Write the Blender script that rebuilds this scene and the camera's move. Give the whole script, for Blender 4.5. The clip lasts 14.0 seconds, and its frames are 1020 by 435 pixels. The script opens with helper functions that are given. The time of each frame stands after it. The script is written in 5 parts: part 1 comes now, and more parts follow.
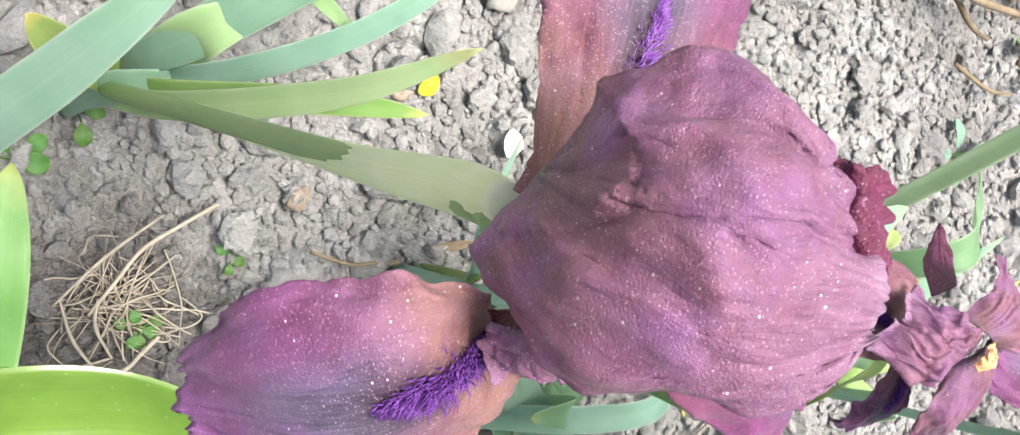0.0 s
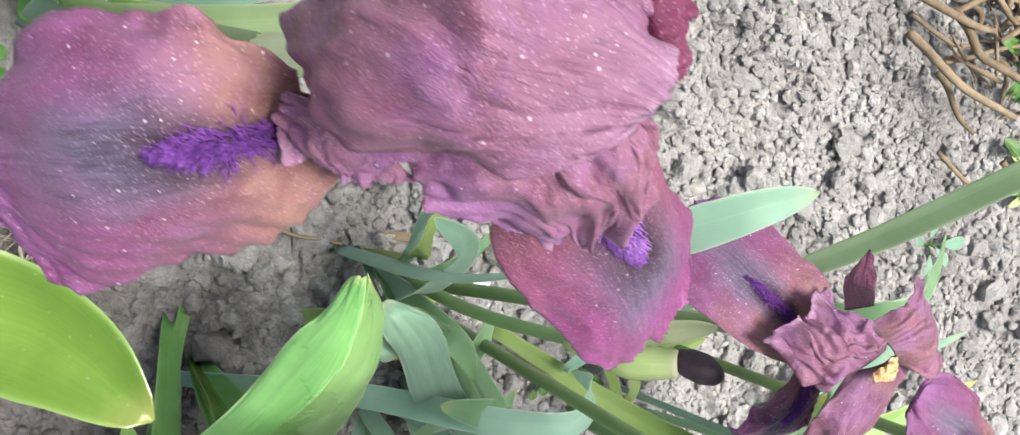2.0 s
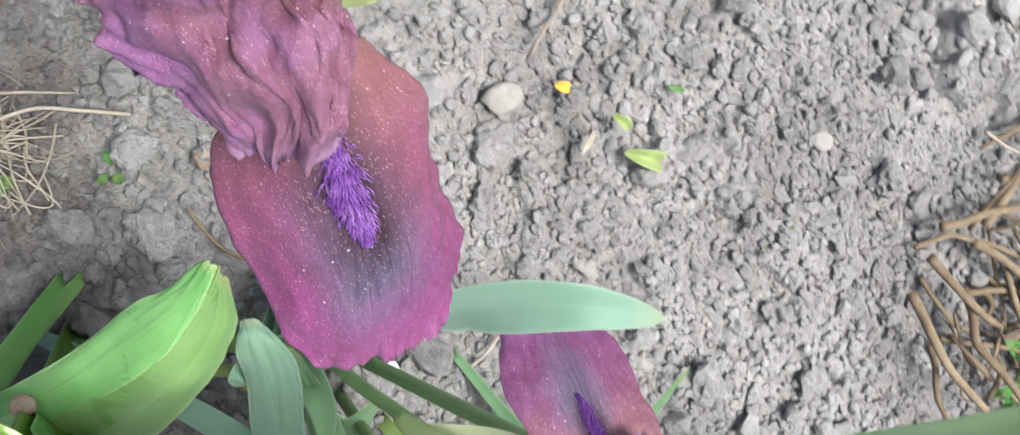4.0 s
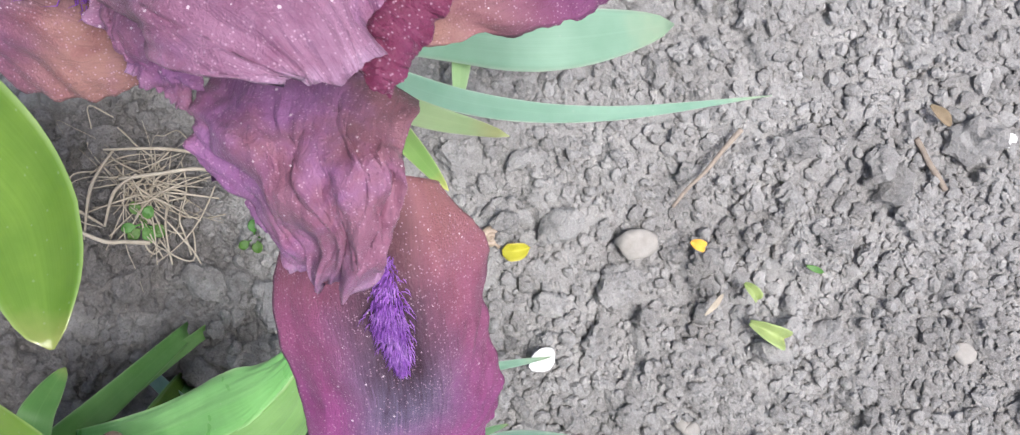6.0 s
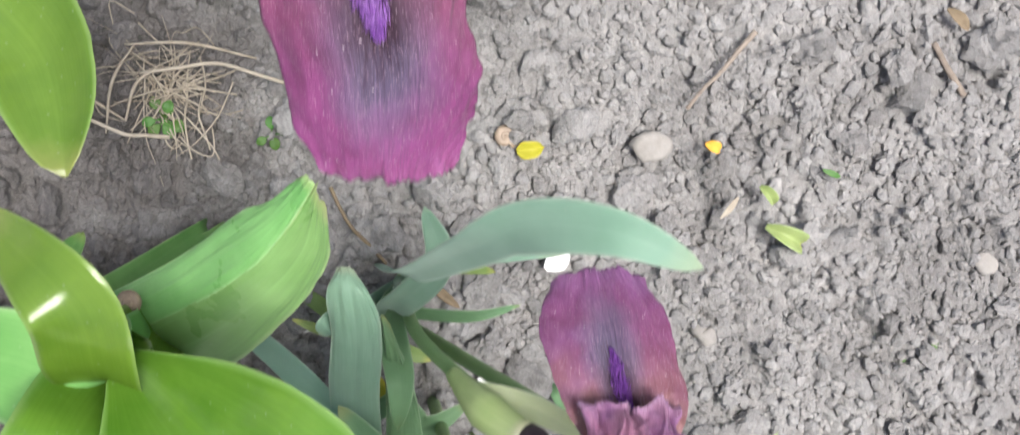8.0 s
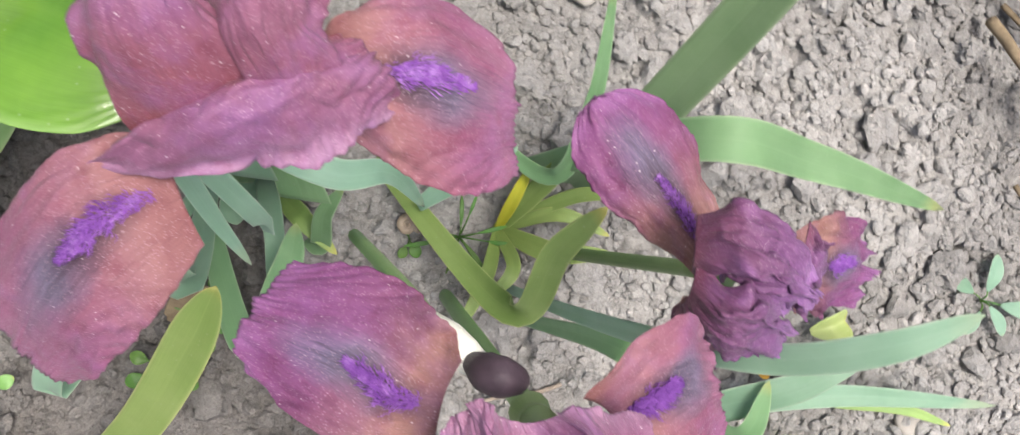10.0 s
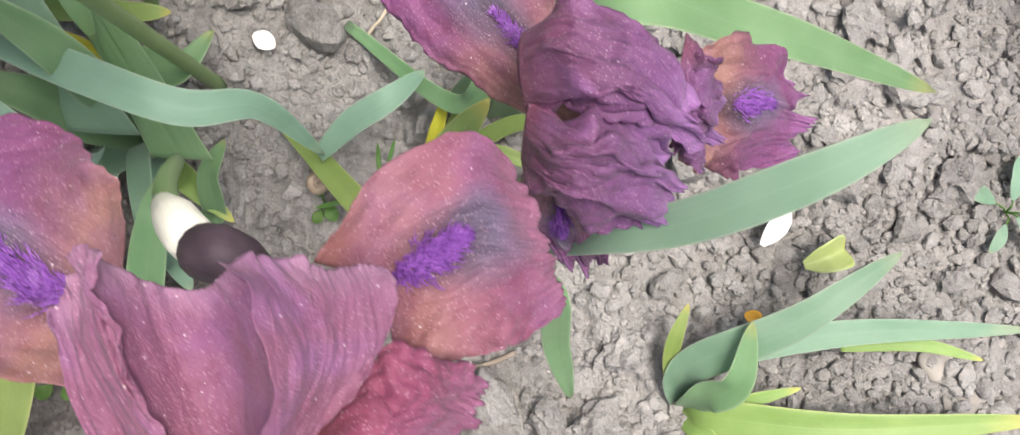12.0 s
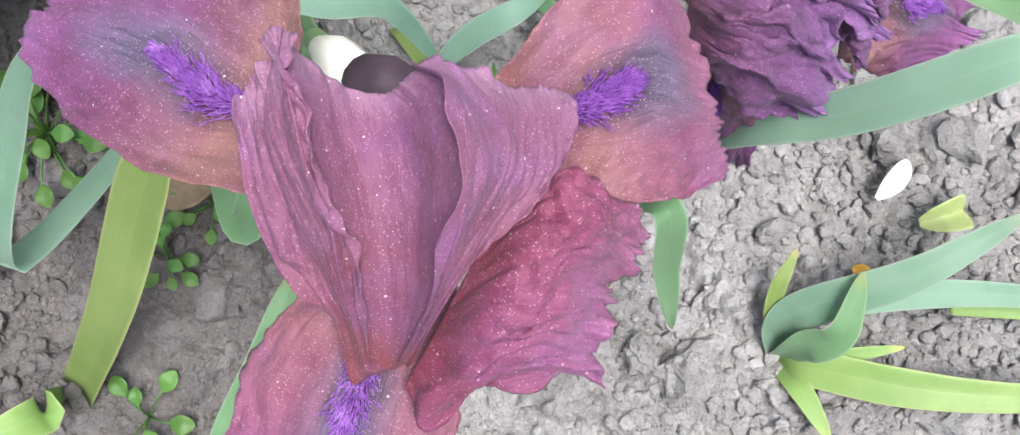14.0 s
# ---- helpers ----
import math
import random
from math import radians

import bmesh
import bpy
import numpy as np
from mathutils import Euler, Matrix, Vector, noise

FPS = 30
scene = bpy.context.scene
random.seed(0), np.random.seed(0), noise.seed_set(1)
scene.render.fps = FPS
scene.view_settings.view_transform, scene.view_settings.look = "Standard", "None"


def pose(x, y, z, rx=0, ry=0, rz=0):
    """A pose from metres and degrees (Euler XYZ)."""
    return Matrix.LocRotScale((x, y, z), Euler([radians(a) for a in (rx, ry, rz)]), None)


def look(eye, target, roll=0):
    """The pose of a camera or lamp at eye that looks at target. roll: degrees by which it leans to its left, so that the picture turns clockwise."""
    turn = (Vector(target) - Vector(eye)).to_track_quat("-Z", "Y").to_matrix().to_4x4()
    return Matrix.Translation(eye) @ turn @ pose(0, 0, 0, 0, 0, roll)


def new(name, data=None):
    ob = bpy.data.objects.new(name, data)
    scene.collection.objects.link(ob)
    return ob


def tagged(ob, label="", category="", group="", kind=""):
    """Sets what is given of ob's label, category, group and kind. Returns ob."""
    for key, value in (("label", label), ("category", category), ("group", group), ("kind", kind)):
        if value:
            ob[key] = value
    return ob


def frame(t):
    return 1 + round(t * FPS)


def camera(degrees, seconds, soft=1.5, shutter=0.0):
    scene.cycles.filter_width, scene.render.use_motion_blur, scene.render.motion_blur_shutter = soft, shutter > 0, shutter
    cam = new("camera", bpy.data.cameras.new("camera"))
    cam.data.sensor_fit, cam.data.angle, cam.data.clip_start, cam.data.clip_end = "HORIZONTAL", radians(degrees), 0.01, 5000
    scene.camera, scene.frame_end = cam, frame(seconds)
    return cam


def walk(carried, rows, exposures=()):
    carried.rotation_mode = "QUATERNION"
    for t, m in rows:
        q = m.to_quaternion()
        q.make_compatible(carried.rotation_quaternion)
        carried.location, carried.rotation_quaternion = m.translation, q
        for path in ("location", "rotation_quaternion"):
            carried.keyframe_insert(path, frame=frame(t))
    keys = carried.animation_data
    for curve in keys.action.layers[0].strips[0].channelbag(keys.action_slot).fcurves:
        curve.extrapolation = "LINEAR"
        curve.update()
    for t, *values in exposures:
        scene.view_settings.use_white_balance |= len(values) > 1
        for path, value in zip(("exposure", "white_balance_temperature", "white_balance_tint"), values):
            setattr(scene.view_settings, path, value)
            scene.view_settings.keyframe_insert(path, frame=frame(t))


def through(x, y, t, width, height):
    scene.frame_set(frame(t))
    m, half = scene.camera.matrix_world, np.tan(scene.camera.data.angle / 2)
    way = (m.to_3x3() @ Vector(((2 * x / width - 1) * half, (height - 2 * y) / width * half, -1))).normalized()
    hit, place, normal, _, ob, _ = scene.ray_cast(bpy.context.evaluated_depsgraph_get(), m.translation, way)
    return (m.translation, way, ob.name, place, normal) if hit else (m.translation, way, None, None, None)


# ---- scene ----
cam = camera(52.1, 14.0, soft=1.2, shutter=0.4)
PATH = [
    (0, (0.135, 0.116, 0.58), (1.16, 0.114, -1.138), 107.0),
    (0.5, (0.141, 0.102, 0.576), (1.152, 0.169, -1.148), 106.5),
    (1, (0.151, 0.091, 0.581), (1.146, 0.174, -1.152), 107.4),
    (1.5, (0.16, 0.089, 0.595), (1.139, 0.198, -1.145), 108.1),
    (2, (0.179, 0.086, 0.596), (1.148, 0.217, -1.148), 109.1),
    (2.5, (0.2, 0.084, 0.608), (1.136, 0.279, -1.148), 109.8),
    (3, (0.215, 0.093, 0.611), (1.098, 0.354, -1.164), 111.1),
    (3.5, (0.24, 0.093, 0.61), (1.049, 0.4, -1.193), 112.3),
    (4, (0.252, 0.094, 0.608), (0.974, 0.425, -1.227), 114.5),
    (4.2, (0.248, 0.1, 0.609), (0.91, 0.427, -1.25), 115.6),
    (6.3, (0.26, 0.116, 0.622), (0.633, 0.337, -1.33), 120.7),
    (6.5, (0.263, 0.118, 0.626), (0.637, 0.338, -1.326), 121.0),
    (7, (0.268, 0.122, 0.627), (0.625, 0.324, -1.331), 122.2),
    (7.5, (0.287, 0.114, 0.626), (0.616, 0.303, -1.338), 122.0),
    (8, (0.321, 0.09, 0.631), (0.642, 0.272, -1.335), 121.4),
    (8.5, (0.374, 0.07, 0.639), (0.7, 0.208, -1.33), 125.7),
    (9, (0.435, 0.052, 0.647), (0.74, 0.192, -1.324), 119.8),
    (9.2, (0.465, 0.047, 0.654), (0.748, 0.187, -1.321), 116.3),
    (11.3, (0.603, 0.054, 0.581), (0.745, 0.184, -1.41), 84.6),
    (11.5, (0.612, 0.057, 0.569), (0.74, 0.183, -1.423), 82.8),
    (12, (0.636, 0.064, 0.564), (0.734, 0.175, -1.431), 80.6),
    (12.5, (0.647, 0.059, 0.563), (0.731, 0.133, -1.434), 90.6),
    (13, (0.642, 0.047, 0.563), (0.712, 0.083, -1.435), 106.2),
    (13.5, (0.638, 0.038, 0.563), (0.699, 0.047, -1.436), 125.7),
    (14, (0.639, 0.035, 0.559), (0.667, 0.011, -1.441), 174.6),
]

walk(cam, [(t, look(eye, target, roll)) for t, eye, target, roll in PATH],
     [(0.0, 1.60, 6500, 8), (1.0, 1.58, 6500, 8), (2.5, 1.32, 6400, 7), (4.0, 1.19, 6200, 8), (6.5, 1.03, 6100, 11), (7.5, 1.02, 6200, 10), (8.5, 1.14, 6400, 10), (9.5, 1.15, 6550, 10), (11.5, 1.16, 6850, 11), (12.3, 1.11, 6650, 11), (13.5, 1.18, 6250, 11), (14.0, 1.23, 6150, 11)])

# ---- light: bright overcast day ----
SUN_ELEVATION, SUN_AZIMUTH = 81.0, 30.0
world = bpy.data.worlds.new("sky")
scene.world = world
world.use_nodes = True
wn = world.node_tree.nodes
sky = wn.new("ShaderNodeTexSky")
sky.sky_type, sky.sun_disc = "NISHITA", False
sky.sun_elevation, sky.sun_rotation = radians(SUN_ELEVATION), radians(SUN_AZIMUTH)
sky.air_density, sky.dust_density, sky.ozone_density = 0.9, 6.0, 0.6
wn["Background"].inputs["Strength"].default_value = 0.088
world.node_tree.links.new(sky.outputs["Color"], wn["Background"].inputs["Color"])
lamp = bpy.data.lights.new("sun", "SUN")
lamp.energy, lamp.angle, lamp.color = 2.5, radians(22), (1.0, 0.98, 0.95)
sun = new("sun", lamp)
a, e = radians(SUN_AZIMUTH), radians(SUN_ELEVATION)
sun.matrix_world = look((math.sin(a) * math.cos(e) * 5, math.cos(a) * math.cos(e) * 5, math.sin(e) * 5), (0, 0, 0))


# ---- node helpers ----
class Shader:
    """A small builder of node materials."""

    def __init__(self, name):
        self.m = bpy.data.materials.new(name)
        self.m.use_nodes = True
        self.t = self.m.node_tree
        self.p = self.t.nodes["Principled BSDF"]

    def node(self, kind, **inputs):
        n = self.t.nodes.new("ShaderNode" + kind)
        for key, value in inputs.items():
            self.put(n.inputs[int(key[1:]) if key[0] == "i" and key[1:].isdigit() else key.replace("_", " ")], value)
        return n

    def put(self, socket, value):
        if isinstance(value, bpy.types.NodeSocket):
            self.t.links.new(value, socket)
        else:
            socket.default_value = value

    def math(self, op, a, b=0.0, c=0.0):
        n = self.t.nodes.new("ShaderNodeMath")
        n.operation = op
        for k, v in enumerate((a, b, c)):
            self.put(n.inputs[k], v)
        return n.outputs[0]

    def mix(self, fac, a, b, blend="MIX"):
        n = self.t.nodes.new("ShaderNodeMix")
        n.data_type, n.blend_type = "RGBA", blend
        self.put(n.inputs[0], fac)
        self.put(n.inputs[6], a if isinstance(a, bpy.types.NodeSocket) else (*a, 1))
        self.put(n.inputs[7], b if isinstance(b, bpy.types.NodeSocket) else (*b, 1))
        return n.outputs[2]

    def ramp(self, fac, stops):
        n = self.t.nodes.new("ShaderNodeValToRGB")
        el = n.color_ramp.elements
        while len(el) < len(stops):
            el.new(0.5)
        for k, (at, c) in enumerate(stops):
            el[k].position = at
            el[k].color = (*c, 1) if isinstance(c, tuple) else (c, c, c, 1)
        self.put(n.inputs[0], fac)
        return n.outputs[0]

    def noise(self, vector, scale, detail=3.0, rough=0.55, distort=0.0):
        n = self.node("TexNoise", Scale=scale, Detail=detail, Roughness=rough, Distortion=distort)
        if vector is not None:
            self.put(n.inputs["Vector"], vector)
        return n.outputs["Fac"]

    def coords(self):
        n = self.node("TexCoord")
        return n.outputs["Object"], n.outputs["UV"]

    def bump(self, height, strength, distance, under=None):
        n = self.node("Bump", Strength=strength, Distance=distance, Height=height)
        if under is not None:
            self.put(n.inputs["Normal"], under)
        return n.outputs["Normal"]

    def done(self, color, rough, normal=None, sheen=0.0, through=0.0, through_color=None, spec=0.4):
        self.put(self.p.inputs["Base Color"], color if isinstance(color, bpy.types.NodeSocket) else (*color, 1))
        self.put(self.p.inputs["Roughness"], rough)
        self.p.inputs["Specular IOR Level"].default_value = spec
        self.p.inputs["Sheen Weight"].default_value = sheen
        self.p.inputs["Sheen Roughness"].default_value = 0.5
        if normal is not None:
            self.put(self.p.inputs["Normal"], normal)
        if through:
            tr = self.node("BsdfTranslucent")
            self.put(tr.inputs["Color"], through_color if through_color is not None else color)
            mx = self.node("MixShader", i0=through, i1=self.p.outputs[0], i2=tr.outputs[0])
            self.put(self.t.nodes["Material Output"].inputs["Surface"], mx.outputs[0])
        return self.m


def petal_material(name, stops, patch=None, specks=1.0, vein=0.4, lilac=0.5):
    """A velvety petal. stops: its colour from root to tip; patch: (middle, length, width, core) of the dark signal round the beard with its blue-grey rim."""
    s = Shader(name)
    ob, uv = s.coords()
    sep = s.node("SeparateXYZ", Vector=uv)
    u, v = sep.outputs[0], s.math("MULTIPLY_ADD", sep.outputs[1], 2.0, -1.0)
    rnd = s.node("ObjectInfo").outputs["Random"]
    wob = s.noise(ob, 60.0, 4.0, 0.6)
    cloud = s.noise(ob, 42.0, 5.0, 0.6, 0.4)
    blot = s.noise(ob, 150.0, 6.0, 0.68)
    # fine streaks that fan out from the root
    fan = s.node("CombineXYZ", X=s.math("MULTIPLY", v, 15.0), Y=s.math("MULTIPLY", u, 2.2), Z=s.math("MULTIPLY", rnd, 9.0))
    lines = s.noise(fan.outputs[0], 2.3, 6.0, 0.72, 1.2)
    bands = s.noise(fan.outputs[0], 0.7, 3.0, 0.6, 0.8)
    ui = s.math("ADD", u, s.math("ADD", s.math("MULTIPLY_ADD", wob, 0.22, -0.11), s.math("MULTIPLY_ADD", lines, 0.14, -0.07)))
    col = s.ramp(ui, stops)
    hs = s.node("HueSaturation", Hue=s.math("MULTIPLY_ADD", rnd, 0.02, 0.49), Value=s.math("MULTIPLY_ADD", rnd, 0.2, 0.9), Saturation=0.97, Color=col)
    col = hs.outputs[0]
    # clouds of lilac, rose and brown
    col = s.mix(s.math("MULTIPLY", s.ramp(cloud, [(0.48, 0.0), (0.68, 1.0)]), lilac), col, (0.27, 0.115, 0.31))
    col = s.mix(s.ramp(blot, [(0.3, 0.75), (0.52, 0.0)]), col, s.mix(1.0, col, (0.72, 0.5, 0.6), "MULTIPLY"))
    col = s.mix(s.math("MULTIPLY", s.ramp(lines, [(0.36, 1.0), (0.47, 0.0)]), vein), col, s.mix(1.0, col, (0.34, 0.28, 0.42), "MULTIPLY"))
    col = s.mix(s.math("MULTIPLY", s.ramp(bands, [(0.34, 1.0), (0.5, 0.0)]), vein * 0.6), col, s.mix(1.0, col, (0.5, 0.42, 0.55), "MULTIPLY"))
    if patch:
        middle, long, wide, core = patch
        side = s.math("ADD", v, s.math("MULTIPLY_ADD", cloud, 0.6, -0.3))

        def spot(at, length, width):
            """Distance from a point on the middle line, 1 at the spot's edge."""
            du = s.math("DIVIDE", s.math("SUBTRACT", ui, at), length)
            dv = s.math("DIVIDE", side, width)
            d = s.math("SQRT", s.math("ADD", s.math("MULTIPLY", du, du), s.math("MULTIPLY", dv, dv)))
            return s.math("ADD", d, s.math("MULTIPLY_ADD", lines, 0.5, -0.25))

        rim = s.mix(s.ramp(lines, [(0.35, 0.0), (0.65, 1.0)]), (0.070, 0.062, 0.110), (0.165, 0.160, 0.245))
        col = s.mix(s.ramp(spot(middle + 0.13, long * 0.9, wide), [(0.3, 0.85), (1.15, 0.0)]), col, rim)
        col = s.mix(s.math("MULTIPLY", s.ramp(spot(middle - 0.08, long, wide * 0.75), [(0.3, 1.0), (1.0, 0.0)]), core), col, (0.034, 0.011, 0.024))
    # glints of the cells painted on as pale colour, then larger pale specks
    tiny = s.node("TexVoronoi", Scale=2100.0, Vector=ob)
    tone = s.node("SeparateColor", Color=tiny.outputs["Color"])
    lit = s.math("MULTIPLY", s.math("GREATER_THAN", tone.outputs[0], 0.76), s.ramp(tiny.outputs["Distance"], [(0.2, 1.0), (0.45, 0.0)]))
    col = s.mix(s.math("MULTIPLY", lit, 0.42), col, (0.60, 0.40, 0.50))
    vor = s.node("TexVoronoi", Scale=800.0, Vector=ob)
    speck = s.node("SeparateColor", Color=vor.outputs["Color"])
    size = s.math("MULTIPLY_ADD", speck.outputs[2], 0.16, 0.05)
    dots = s.math("MULTIPLY", s.math("GREATER_THAN", speck.outputs[1], 0.88), s.math("LESS_THAN", vor.outputs["Distance"], size))
    col = s.mix(s.math("MULTIPLY", dots, 0.7 * specks), col, (0.78, 0.66, 0.70))
    cells = s.noise(ob, 2600.0, 2.0)
    nrm = s.bump(cells, 0.8, 0.0004)
    nrm = s.bump(lines, 0.25, 0.0008, nrm)
    nrm = s.bump(blot, 0.35, 0.0014, nrm)
    nrm = s.bump(cloud, 0.3, 0.004, nrm)
    return s.done(col, s.math("MULTIPLY_ADD", cells, 0.4, 0.26), nrm, 0.06, 0.2, spec=0.4)


def leaf_material(name, low, high, edge, tip, through=0.28, rough=0.42, bloom=0.0, spec=0.45):
    s = Shader(name)
    ob, uv = s.coords()
    sep = s.node("SeparateXYZ", Vector=uv)
    u, v = sep.outputs[0], s.math("MULTIPLY_ADD", sep.outputs[1], 2.0, -1.0)
    rnd = s.node("ObjectInfo").outputs["Random"]
    lines = s.node("CombineXYZ", X=s.math("MULTIPLY", v, 22.0), Y=s.math("MULTIPLY", u, 1.5), Z=s.math("MULTIPLY", rnd, 9.0))
    vein = s.noise(lines.outputs[0], 1.6, 3.0, 0.6)
    big = s.noise(ob, 26.0, 4.0, 0.6)
    col = s.mix(s.ramp(big, [(0.3, 0.0), (0.7, 1.0)]), low, high)
    col = s.mix(s.math("MULTIPLY", s.ramp(vein, [(0.4, 1.0), (0.6, 0.0)]), 0.2), col, s.mix(1.0, col, (0.6, 0.68, 0.55), "MULTIPLY"))
    av = s.math("ABSOLUTE", v)
    col = s.mix(s.ramp(av, [(0.9, 0.0), (0.99, 0.8)]), col, edge)
    mid = s.ramp(av, [(0.0, 0.35), (0.07, 0.0)])
    col = s.mix(mid, col, high)
    ti = s.math("ADD", u, s.math("MULTIPLY_ADD", big, 0.3, -0.15))
    col = s.mix(s.ramp(ti, [(0.9, 0.0), (1.0, 0.8)]), col, tip)
    spot = s.node("TexVoronoi", Scale=170.0, Vector=ob)
    col = s.mix(s.math("MULTIPLY", s.ramp(spot.outputs["Distance"], [(0.06, 1.0), (0.11, 0.0)]), 0.18), col, (0.5, 0.5, 0.42))
    hs = s.node("HueSaturation", Hue=s.math("MULTIPLY_ADD", rnd, 0.03, 0.485), Value=s.math("MULTIPLY_ADD", rnd, 0.26, 0.87), Color=col)
    nrm = s.bump(vein, 0.25, 0.0006)
    nrm = s.bump(s.noise(ob, 900.0, 2.0), 0.15, 0.0003, nrm)
    lit = s.node("Gamma", Color=hs.outputs[0], Gamma=0.45)
    return s.done(hs.outputs[0], s.math("MULTIPLY_ADD", big, 0.25, rough - 0.1), nrm, bloom, through, lit.outputs[0], spec)


def rough_material(name, stops, scale, rough=0.85, bump=0.6, depth=0.001, fine=2400.0):
    s = Shader(name)
    ob, uv = s.coords()
    rnd = s.node("ObjectInfo").outputs["Random"]
    n1 = s.noise(ob, scale, 6.0, 0.65)
    n2 = s.noise(ob, fine, 3.0, 0.6)
    f = s.math("ADD", n1, s.math("MULTIPLY_ADD", rnd, 0.24, -0.12))
    col = s.ramp(s.math("ADD", s.math("MULTIPLY", f, 0.75), s.math("MULTIPLY", n2, 0.25)), stops)
    nrm = s.bump(n2, bump, depth * 0.5)
    return s.done(col, rough, s.bump(n1, bump, depth, nrm), spec=0.2)


def soil_material():
    s = Shader("soil")
    geo = s.node("NewGeometry")
    ob, isl = geo.outputs["Position"], geo.outputs["Random Per Island"]
    rnd = s.node("ObjectInfo").outputs["Random"]
    big = s.noise(ob, 9.0, 5.0, 0.6)
    mid = s.noise(ob, 130.0, 5.0, 0.65)
    fine = s.noise(ob, 750.0, 5.0, 0.75)
    grit = s.node("TexVoronoi", Scale=420.0, Vector=ob)
    f = s.math("ADD", s.math("MULTIPLY", big, 0.4), s.math("ADD", s.math("MULTIPLY", mid, 0.3), s.math("MULTIPLY", fine, 0.3)))
    f = s.math("ADD", f, s.math("MULTIPLY_ADD", s.math("ADD", isl, rnd), 0.10, -0.10))
    # plant shade painted into the soil colour as dark patches, with some damp
    damp_shade = 0.0
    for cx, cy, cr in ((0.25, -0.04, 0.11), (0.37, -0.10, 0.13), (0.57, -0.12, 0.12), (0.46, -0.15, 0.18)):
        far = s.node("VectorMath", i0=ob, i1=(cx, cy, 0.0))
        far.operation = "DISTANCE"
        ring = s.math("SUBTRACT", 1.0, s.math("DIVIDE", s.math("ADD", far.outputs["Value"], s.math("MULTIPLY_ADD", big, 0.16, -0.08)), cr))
        damp_shade = s.math("MAXIMUM", damp_shade, ring)
    damp_shade = s.ramp(damp_shade, [(0.0, 0.0), (0.35, 1.0)])
    col = s.ramp(f, [(0.36, (0.165, 0.157, 0.148)), (0.46, (0.295, 0.282, 0.270)), (0.55, (0.40, 0.385, 0.370)), (0.66, (0.54, 0.522, 0.504))])
    col = s.mix(s.ramp(grit.outputs["Distance"], [(0.1, 0.3), (0.2, 0.0)]), col, (0.60, 0.565, 0.50))
    col = s.mix(s.math("MULTIPLY", damp_shade, 0.85), col, s.mix(1.0, col, (0.44, 0.42, 0.41), "MULTIPLY"))
    nrm = s.bump(fine, 1.0, 0.0022)
    nrm = s.bump(grit.outputs["Distance"], 0.4, 0.0010, nrm)
    nrm = s.bump(s.noise(ob, 330.0, 4.0, 0.7), 0.8, 0.0030, nrm)
    return s.done(col, 0.95, nrm, spec=0.12)


MAT_STANDARD = petal_material("petal_standard", [(0.0, (0.084, 0.051, 0.048)), (0.10, (0.178, 0.074, 0.092)), (0.45, (0.250, 0.101, 0.150)), (0.8, (0.252, 0.103, 0.174)), (0.95, (0.290, 0.136, 0.220)), (1.0, (0.380, 0.224, 0.330))], None, 0.9, 0.42, 0.62)
MAT_STANDARD_ROSE = petal_material("petal_standard_rose", [(0.0, (0.205, 0.041, 0.054)), (0.12, (0.215, 0.060, 0.093)), (0.45, (0.218, 0.077, 0.140)), (0.8, (0.222, 0.079, 0.160)), (1.0, (0.317, 0.164, 0.269))], None, 1.0, 0.3, 0.5)
MAT_FALL = petal_material("petal_fall", [(0.0, (0.249, 0.119, 0.093)), (0.25, (0.298, 0.147, 0.123)), (0.42, (0.209, 0.081, 0.110)), (0.62, (0.181, 0.049, 0.128)), (0.88, (0.209, 0.058, 0.181)), (1.0, (0.265, 0.099, 0.265))], (0.46, 0.38, 0.52, 0.85), 1.0, 0.3, 0.35)
MAT_FALL_DEEP = petal_material("petal_fall_deep", [(0.0, (0.235, 0.095, 0.085)), (0.16, (0.240, 0.088, 0.100)), (0.36, (0.215, 0.056, 0.118)), (0.65, (0.205, 0.038, 0.146)), (0.90, (0.240, 0.046, 0.176)), (1.0, (0.270, 0.066, 0.200))], (0.47, 0.40, 0.78, 1.0), 0.9, 0.2, 0.12)
MAT_FALL_PINK = petal_material("petal_fall_pink", [(0.0, (0.241, 0.093, 0.086)), (0.28, (0.303, 0.135, 0.130)), (0.5, (0.276, 0.101, 0.134)), (0.75, (0.241, 0.070, 0.134)), (1.0, (0.297, 0.113, 0.194))], (0.52, 0.34, 0.5, 0.85), 0.8, 0.3, 0.3)
MAT_WILTED = petal_material("petal_wilted", [(0.0, (0.157, 0.041, 0.083)), (0.4, (0.142, 0.048, 0.128)), (0.8, (0.157, 0.059, 0.176)), (1.0, (0.293, 0.143, 0.364))], None, 0.6, 0.6, 0.55)
MAT_MAGENTA = petal_material("petal_magenta", [(0.0, (0.10, 0.009, 0.04)), (0.6, (0.125, 0.010, 0.052)), (1.0, (0.15, 0.018, 0.07))], None, 0.4, 0.3, 0.1)
MAT_CRIMSON = petal_material("petal_crimson", [(0.0, (0.24, 0.028, 0.042)), (0.2, (0.235, 0.044, 0.088)), (0.6, (0.26, 0.058, 0.122)), (1.0, (0.33, 0.115, 0.22))], None, 0.9, 0.45, 0.3)
